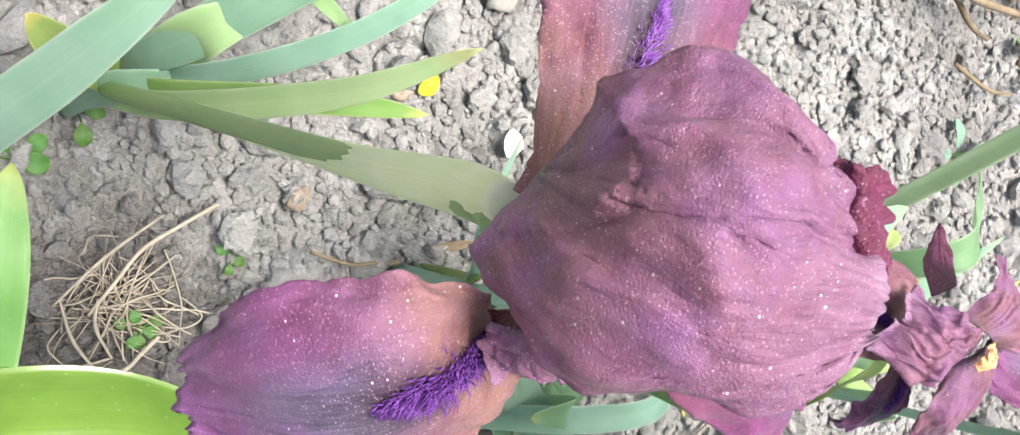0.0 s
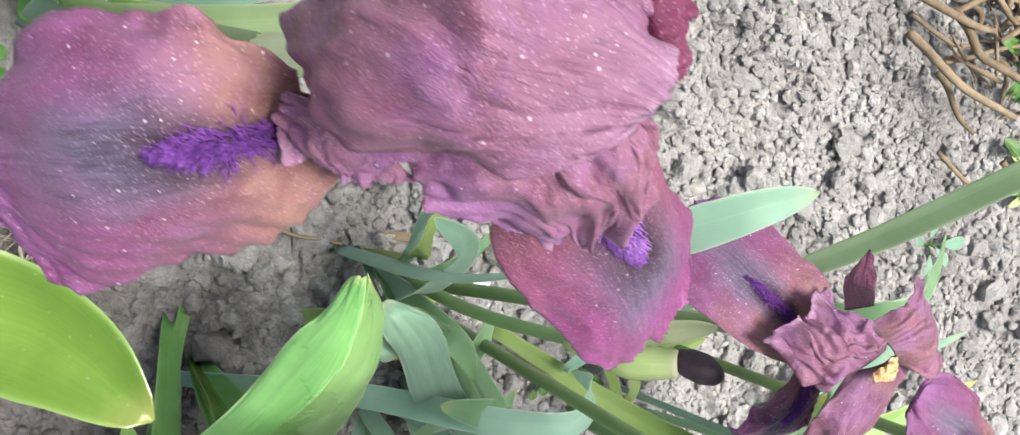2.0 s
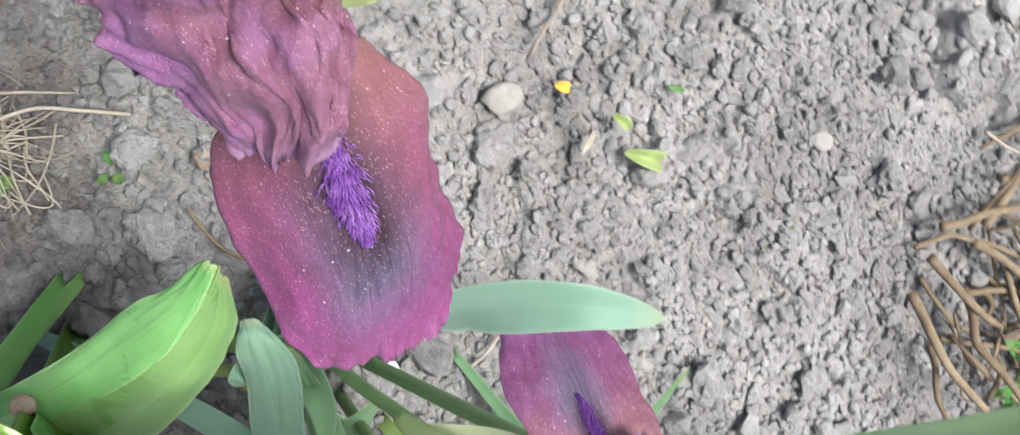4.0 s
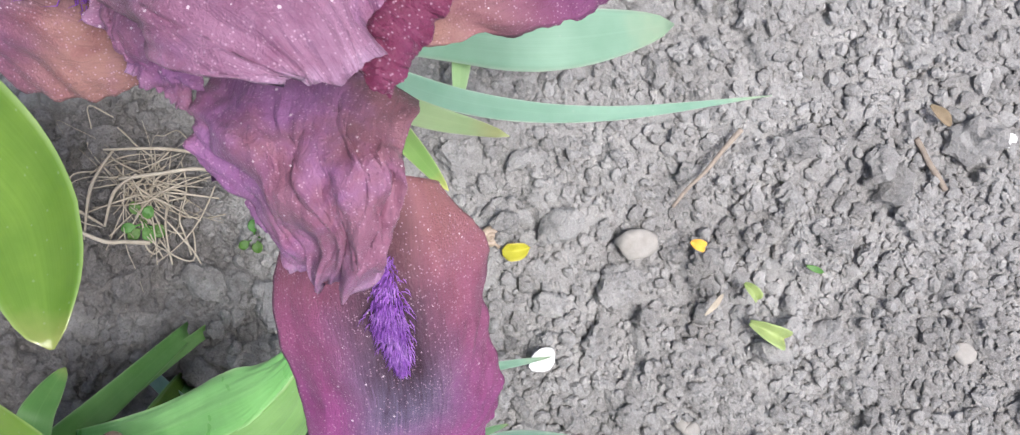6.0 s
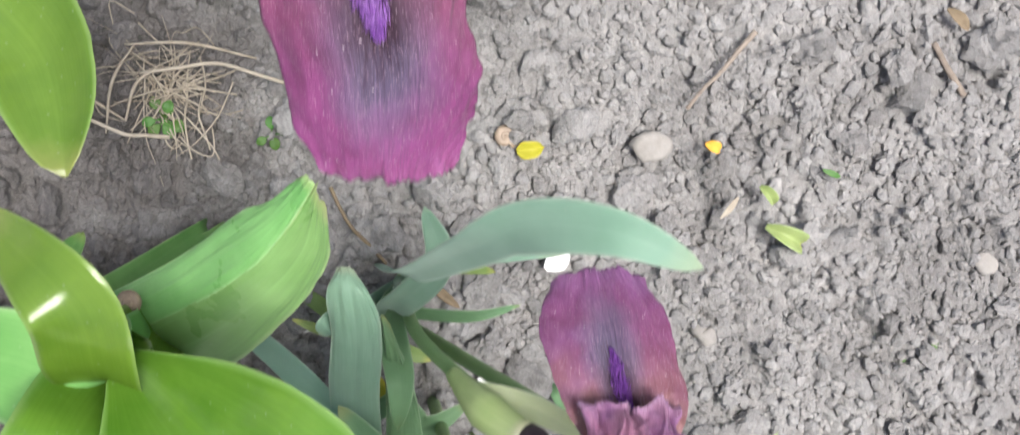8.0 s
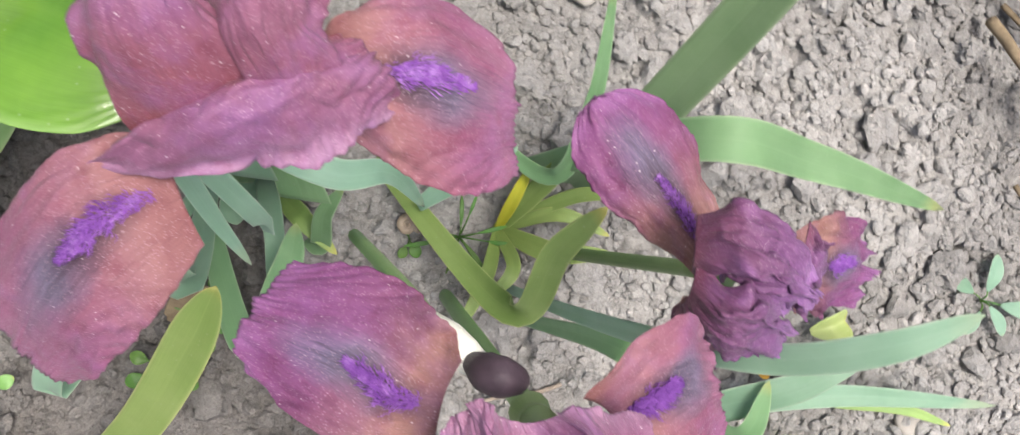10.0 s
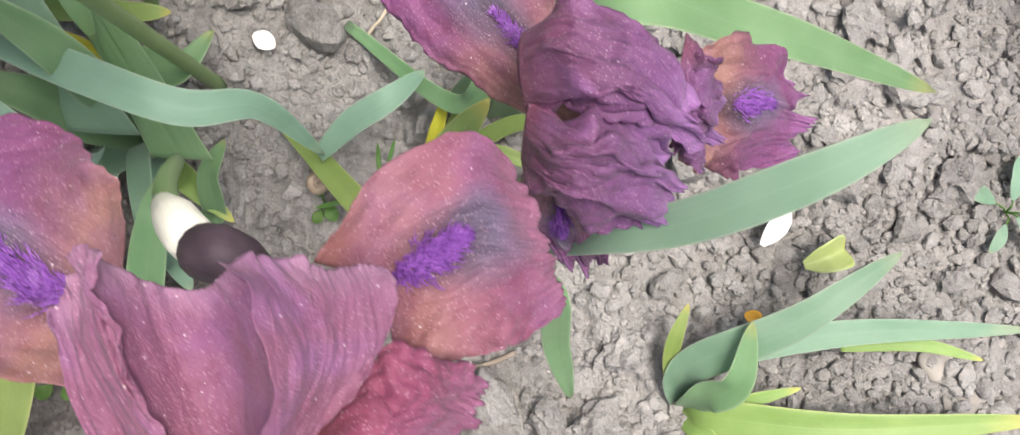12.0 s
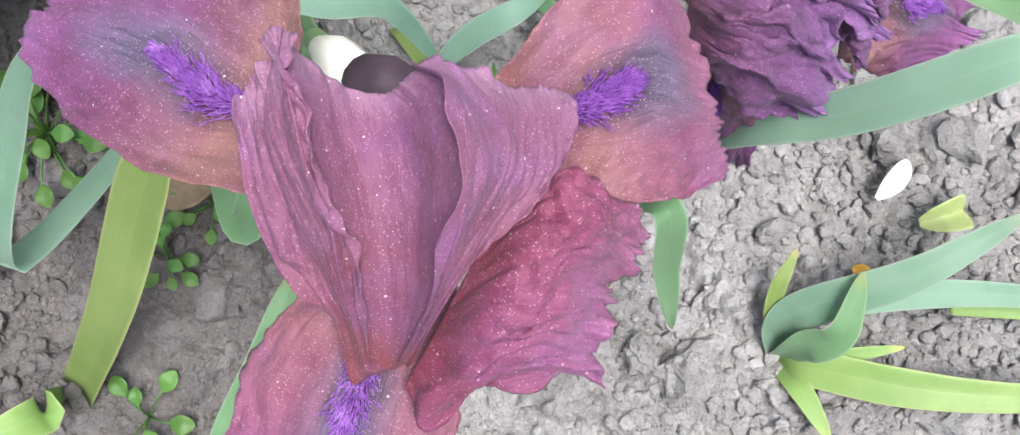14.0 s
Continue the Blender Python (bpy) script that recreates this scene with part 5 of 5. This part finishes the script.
# dead stems of a shrub at the edge of the bed
dead_at = Vector((0.842, 0.523, 0.000))
dead = thing("dead_stems", dead_at, "tangle of dry brown dead plant stems on soil", "dead stems")
for r, ends in ((0.0034, [(0.729, 0.424, 0.020), (0.766, 0.423, 0.035), (0.811, 0.437, 0.030)]),
                (0.0038, [(0.748, 0.401, 0.010), (0.768, 0.387, 0.030), (0.807, 0.382, 0.035), (0.874, 0.393, 0.030)]),
                (0.0026, [(0.794, 0.391, 0.010), (0.817, 0.372, 0.020), (0.849, 0.365, 0.020)]),
                (0.0034, [(0.771, 0.434, 0.020), (0.801, 0.411, 0.035), (0.843, 0.414, 0.040), (0.908, 0.417, 0.040)]),
                (0.0021, [(0.721, 0.423, 0.010), (0.728, 0.447, 0.020), (0.760, 0.471, 0.020), (0.814, 0.498, 0.020)]),
                (0.0034, [(0.748, 0.460, 0.020), (0.777, 0.470, 0.030), (0.804, 0.481, 0.030)]),
                (0.0026, [(0.785, 0.439, 0.010), (0.802, 0.464, 0.020), (0.833, 0.506, 0.020)]),
                (0.0034, [(0.717, 0.444, 0.020), (0.729, 0.474, 0.030), (0.764, 0.520, 0.030)]),
                (0.0017, [(0.738, 0.463, 0.020), (0.717, 0.494, 0.040), (0.709, 0.515, 0.045)]),
                (0.0034, [(0.745, 0.475, 0.020), (0.727, 0.516, 0.030), (0.726, 0.571, 0.030)]),
                (0.0021, [(0.797, 0.401, 0.010), (0.833, 0.432, 0.020), (0.886, 0.466, 0.020)]),
                (0.0026, [(0.907, 0.366, 0.010), (0.942, 0.348, 0.020)]),
                (0.0026, [(0.734, 0.513, 0.010), (0.766, 0.556, 0.020)]),
                (0.0021, [(0.789, 0.462, 0.010), (0.816, 0.471, 0.020), (0.877, 0.487, 0.020)]),
                (0.0019, [(0.748, 0.417, 0.005), (0.784, 0.411, 0.020), (0.810, 0.424, 0.020)])):
    pts = [Vector(p) + Vector((0, 0, 0.003)) for p in ends]
    mid = [(a + b) / 2 + noise.random_vector() * 0.002 for a, b in zip(pts, pts[1:])]
    tube("stem", [p for pair in zip(pts, mid) for p in pair] + [pts[-1]], [r * 1.15, r, r * 0.9, r * 0.7], MAT_DRY, dead, "", 8, 20)
tube("stem", [(0.666, 0.495, 0.050), (0.683, 0.500, 0.055), (0.704, 0.513, 0.050)], [0.0013, 0.0011, 0.0008], MAT_STRAW, dead, "pale broken straw", 6, 12)
for k in range(190):
    p = dead_at + Vector((random.gauss(0.02, 0.045), random.gauss(0, 0.06), random.uniform(0.003, 0.03)))
    d = Vector((random.gauss(0, 1), random.gauss(0, 1), random.gauss(0, 0.2))).normalized() * random.uniform(0.03, 0.08)
    w = random.uniform(0.0006, 0.0036)
    tube("stem", [p - d * 0.5, p + noise.random_vector() * 0.008 + Vector((0, 0, 0.004)), p + d * 0.5], [w, w, w * 0.6], MAT_DRY, dead, "", 6, 10)


def weed(at, n, spread, size, label, tall=0.02, material=None, slim=0.8):
    """A low weed of oval leaves on thin stalks."""
    t = thing("weed", at, label, "weed", "small weeds")
    at = Vector(at)
    for k in range(n):
        a = k * 2.4 + random.uniform(-0.4, 0.4)
        r = spread * math.sqrt((k + 0.5) / n)
        d = Vector((math.cos(a), math.sin(a), 0))
        p = at + d * r + Vector((0, 0, tall * random.uniform(0.4, 1)))
        tube("stalk", [at, (at + p) / 2 + Vector((0, 0, 0.003)), p], [0.0006, 0.0005], MAT_WEED, t, "", 5, 6)
        L = size * random.uniform(0.7, 1.2)
        blade(t, [p, p + d * L * 0.5 + Vector((0, 0, L * 0.12)), p + d * L], L * slim, material or MAT_WEED, base=0.2, broad=0.5, blunt=0.6, fold=0.2)
    return t


weed((0.438, -0.111, 0.000), 22, 0.032, 0.012, "patch of small round-leaved green weeds", 0.03)
weed((0.531, -0.113, 0.000), 9, 0.014, 0.010, "small round-leaved green weed", 0.02)
weed((0.529, -0.074, 0.000), 9, 0.018, 0.010, "small round-leaved green weed", 0.02)
weed((0.582, 0.039, 0.000), 3, 0.005, 0.008, "tiny green seedling on soil", 0.006)
weed((0.274, -0.000, 0.000), 5, 0.006, 0.008, "tiny green seedling beside dry grass", 0.01)
weed((0.311, 0.049, 0.000), 4, 0.005, 0.008, "tiny green seedling on dark soil", 0.008)
weed((0.275, -0.000, 0.000), 4, 0.005, 0.008, "tiny green seedling on dark soil", 0.008)
weed((0.884, 0.451, 0.000), 14, 0.035, 0.022, "bright green weed among dead stems", 0.03, None, 0.5)
weed((0.941, 0.375, 0.000), 10, 0.03, 0.022, "bright green weed among dead stems", 0.03, None, 0.5)
weed((0.957, 0.373, 0.000), 8, 0.03, 0.02, "pale green weed at the edge of dead stems", 0.02, MAT_FRESH, 0.5)
weed((0.634, 0.342, 0.000), 4, 0.008, 0.009, "tiny green seedling on dry soil", 0.005)
weed((0.878, 0.274, 0.000), 5, 0.012, 0.024, "narrow green weed on dry soil", 0.01, MAT_BLUE, 0.4)
weed((0.213, 0.103, 0.000), 3, 0.006, 0.013, "small green leaves on shaded soil", 0.02)
weed((0.191, 0.070, 0.000), 5, 0.01, 0.012, "small green weed on shaded soil", 0.01)
weed((0.410, -0.132, 0.000), 4, 0.01, 0.016, "small yellowing weed under broad leaves", 0.02, MAT_LIME)
weed((0.468, -0.199, 0.000), 6, 0.02, 0.014, "dark green weeds under broad leaves", 0.03, MAT_BROAD_DARK)
weed((0.602, 0.062, 0.000), 9, 0.016, 0.02, "fine grassy green weed beside iris shoot", 0.015, None, 0.14)
weed((0.582, -0.183, 0.000), 7, 0.02, 0.013, "green weeds on soil", 0.02)

# ---- ground ----
def axis_steps(lo, hi, step, far):
    """Even steps between lo and hi, then wider and wider ones out to far."""
    mid = list(np.arange(lo, hi + step / 2, step))
    out, s = [], step
    p = hi
    while p < far:
        s *= 1.35
        p += s
        out.append(p)
    low, s, p = [], step, lo
    while p > -far:
        s *= 1.35
        p -= s
        low.append(p)
    return np.array(low[::-1] + mid + out)


X0, X1, Y0, Y1, STEP = 0.12, 1.13, -0.27, 0.63, 0.002
gx, gy = axis_steps(X0, X1, STEP, 60.0), axis_steps(Y0, Y1, STEP, 60.0)
rng = np.random.default_rng(7)
nxd, nyd = int(round((X1 - X0) / STEP)) + 1, int(round((Y1 - Y0) / STEP)) + 1
dx, dy = X0 + STEP * np.arange(nxd), Y0 + STEP * np.arange(nyd)
H = np.zeros((nxd, nyd))
BIG = (((0.647, 0.549, 0.000), 0.036, 0.55), ((0.662, 0.390, 0.000), 0.017, 0.55), ((0.714, 0.462, 0.000), 0.018, 0.5), ((0.421, 0.489, 0.000), 0.022, 0.45), ((0.520, 0.239, 0.000), 0.014, 0.45), ((0.804, 0.224, 0.000), 0.017, 0.45))
for r0, r1, count, flat in ((0, 0, len(BIG), 0), (0.016, 0.032, 80, 0.30), (0.008, 0.016, 500, 0.5)):
    for _ in range(count):
        cx, cy, r = rng.uniform(X0, X1), rng.uniform(Y0, Y1), rng.uniform(r0, r1)
        if r1 == 0:
            (cx, cy, _), r, flat = BIG[_]
        i0, i1 = max(0, int((cx - 1.4 * r - X0) / STEP)), min(nxd, int((cx + 1.4 * r - X0) / STEP) + 2)
        j0, j1 = max(0, int((cy - 1.4 * r - Y0) / STEP)), min(nyd, int((cy + 1.4 * r - Y0) / STEP) + 2)
        th, st, pw = rng.uniform(0, 3.14), rng.uniform(0.72, 1.35), rng.uniform(2.5, 8)
        ax, ay = np.meshgrid(dx[i0:i1] - cx, dy[j0:j1] - cy, indexing="ij")
        bx, by = (ax * math.cos(th) + ay * math.sin(th)) * st, (ay * math.cos(th) - ax * math.sin(th)) / st
        ang = np.arctan2(by, bx)
        rr = r * (1 + 0.2 * np.sin(3 * ang + rng.uniform(0, 6)) + 0.12 * np.sin(4 * ang + rng.uniform(0, 6)) + 0.09 * np.sin(7 * ang + rng.uniform(0, 6)))
        d = np.clip(1 - (np.hypot(bx, by) / rr) ** pw, 0, None)
        low = H[i0:i1, j0:j1]
        base = 0.4 * float(low.mean())
        tilt = 1 + rng.normal(0, 0.22) * bx / r + rng.normal(0, 0.22) * by / r
        H[i0:i1, j0:j1] = np.maximum(low, np.where(d > 0, base + flat * r * np.sqrt(d) * tilt, 0))
H -= H.mean()


def value_noise(cell):
    """Smooth random heights on the fine part of the soil, one knot every cell metres."""
    a, b = int((X1 - X0) / cell) + 2, int((Y1 - Y0) / cell) + 2
    k = rng.normal(0, 1, (a, b))
    fx, fy = (dx - X0) / cell, (dy - Y0) / cell
    ia, ib = fx.astype(int), fy.astype(int)
    ux, uy = (fx - ia)[:, None], (fy - ib)[None, :]
    ux, uy = ux * ux * (3 - 2 * ux), uy * uy * (3 - 2 * uy)
    return (k[ia][:, ib] * (1 - ux) + k[ia + 1][:, ib] * ux) * (1 - uy) + (k[ia][:, ib + 1] * (1 - ux) + k[ia + 1][:, ib + 1] * ux) * uy


H += 0.0022 * value_noise(0.045) + 0.0012 * value_noise(0.016) + 0.0007 * value_noise(0.006) + 0.0004 * value_noise(0.0033)
edge = np.minimum.outer(np.minimum(dx - X0, X1 - dx), np.full(nyd, 9.0))
edge = np.minimum(edge, np.minimum(dy - Y0, Y1 - dy)[None, :])
wav = 0.004 * np.sin(dx * 17)[:, None] * np.sin(dy * 13 + 1)[None, :]
H = np.clip((H + wav) * np.clip(edge / 0.03, 0, 1), -0.012, 0.02)
ix, iy = int(np.argmin(abs(gx - X0))), int(np.argmin(abs(gy - Y0)))
Z = np.zeros((len(gx), len(gy)))
Z[ix : ix + nxd, iy : iy + nyd] = H
GX, GY = np.meshgrid(gx, gy, indexing="ij")
co = np.stack([GX, GY, Z], -1).reshape(-1, 3)
nx, ny = len(gx), len(gy)
q = (np.arange(nx - 1)[:, None] * ny + np.arange(ny - 1)[None, :]).ravel()
quads = np.stack([q, q + ny, q + ny + 1, q + 1], 1).astype(np.int32)


def fast_mesh(name, verts, faces, material, smooth=True):
    """A mesh from numpy arrays of verts and equal-sided faces."""
    me = bpy.data.meshes.new(name)
    n = faces.shape[1]
    me.vertices.add(len(verts))
    me.vertices.foreach_set("co", np.asarray(verts, dtype=np.float32).ravel())
    me.loops.add(faces.size)
    me.loops.foreach_set("vertex_index", faces.astype(np.int32).ravel())
    me.polygons.add(len(faces))
    me.polygons.foreach_set("loop_start", np.arange(0, faces.size, n, dtype=np.int32))
    me.polygons.foreach_set("use_smooth", np.full(len(faces), bool(smooth)))
    me.update(calc_edges=True)
    me.validate()
    me.materials.append(material)
    return me


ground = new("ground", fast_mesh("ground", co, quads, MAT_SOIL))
tagged(ground, "dry grey-brown garden soil, crumbly and cloddy", "ground", kind="structure")


def ground_z(x, y):
    i, j = int((x - X0) / STEP), int((y - Y0) / STEP)
    return float(H[i, j]) if 0 <= i < nxd and 0 <= j < nyd else 0.0


def ball(detail):
    """Directions and faces of an even ball."""
    bm = bmesh.new()
    bmesh.ops.create_icosphere(bm, subdivisions=detail + 1, radius=1.0)
    vs = np.array([v.co.normalized()[:] for v in bm.verts])
    fs = np.array([[v.index for v in f.verts] for f in bm.faces])
    bm.free()
    return vs, fs


def clod_shape(detail, cuts):
    """Verts and faces of an angular crumb of soil of radius about 1: a ball with worn flat breaks."""
    vs, fs = ball(detail)
    k = np.full(len(vs), 1.22)
    for _ in range(cuts):
        p = rng.normal(size=3)
        p /= np.linalg.norm(p)
        k = np.minimum(k, rng.uniform(0.62, 1.0) / np.maximum(vs @ p, 0.05))
    k *= 1 + rng.normal(0, 0.035 + 0.035 * detail, len(vs))
    return vs * k[:, None] * np.array([1.0, rng.uniform(0.7, 1.0), rng.uniform(0.55, 0.85)]), fs


# crumbs settle side by side, the large ones first; some patches are coarse, some fine
CELL = 0.012
taken = {}


def free_spot(x, y, r, near):
    """True if no earlier crumb lies too close; then the place is taken."""
    i, j = int(x / CELL + 1000), int(y / CELL + 1000)
    for a in (i - 1, i, i + 1):
        for b in (j - 1, j, j + 1):
            for ox, oy, orad in taken.get((a, b), ()):
                if (ox - x) ** 2 + (oy - y) ** 2 < (near * (r + orad)) ** 2:
                    return False
    span = 1 if r > 0.006 else 0
    for a in range(i - span, i + span + 1):
        for b in range(j - span, j + span + 1):
            taken.setdefault((a, b), []).append((x, y, r))
    return True


coarse = value_noise(0.11) + 0.5 * value_noise(0.04)
# the shaded soil under the flowers is cloddy
coarse += 2.4 * np.exp(-((dx - 0.31)[:, None] ** 2 + (dy + 0.01)[None, :] ** 2) / 0.13**2)
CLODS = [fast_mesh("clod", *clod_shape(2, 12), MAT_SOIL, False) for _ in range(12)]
shapes = {2: [clod_shape(1, 11) for _ in range(24)], 1: [clod_shape(1, 9) for _ in range(24)], 0: [clod_shape(0, 4) for _ in range(16)]}
cv, cf, off, parts = [], [], 0, 0
for tier, tries, r0, r1, power, near in ((2, 1500, 0.0055, 0.0165, 2.6, 0.72), (1, 30000, 0.0026, 0.0058, 1.5, 0.62), (0, 60000, 0.0012, 0.0027, 1.2, 0.6)):
    for k in range(tries):
        x, y = rng.uniform(X0 + 0.01, X1 - 0.01), rng.uniform(Y0 + 0.01, Y1 - 0.01)
        r = r0 + (r1 - r0) * rng.random() ** power
        c = coarse[int((x - X0) / STEP), int((y - Y0) / STEP)]
        if (tier and c < rng.normal(-0.9, 0.6)) or not free_spot(x, y, r, near):
            continue
        z, th, lean = ground_z(x, y) + r * (rng.uniform(0.1, 0.65) if tier else rng.uniform(-0.2, 0.3)), rng.uniform(0, 6.3), Euler((rng.uniform(-0.5, 0.5), rng.uniform(-0.5, 0.5), rng.uniform(0, 6.3)))
        if tier == 2 and parts < 290 and 0.22 < x < 0.90 and -0.12 < y < 0.50:
            # loose clods, each one a part of the ground
            ob = new("clod", CLODS[parts % 12])
            ob.parent = ground
            ob.location, ob.rotation_euler, ob.scale = (x, y, z), lean, (r, r, r)
            parts += 1
            continue
        vs, fs = shapes[tier][k % len(shapes[tier])]
        cv.append(vs @ np.array(lean.to_matrix()).T * r + np.array([x, y, z]))
        cf.append(fs + off)
        off += len(vs)
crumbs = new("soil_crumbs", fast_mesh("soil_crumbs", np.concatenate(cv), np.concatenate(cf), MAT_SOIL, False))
crumbs.parent = ground
tagged(crumbs, "fine dry soil crumbs", kind="stuff")
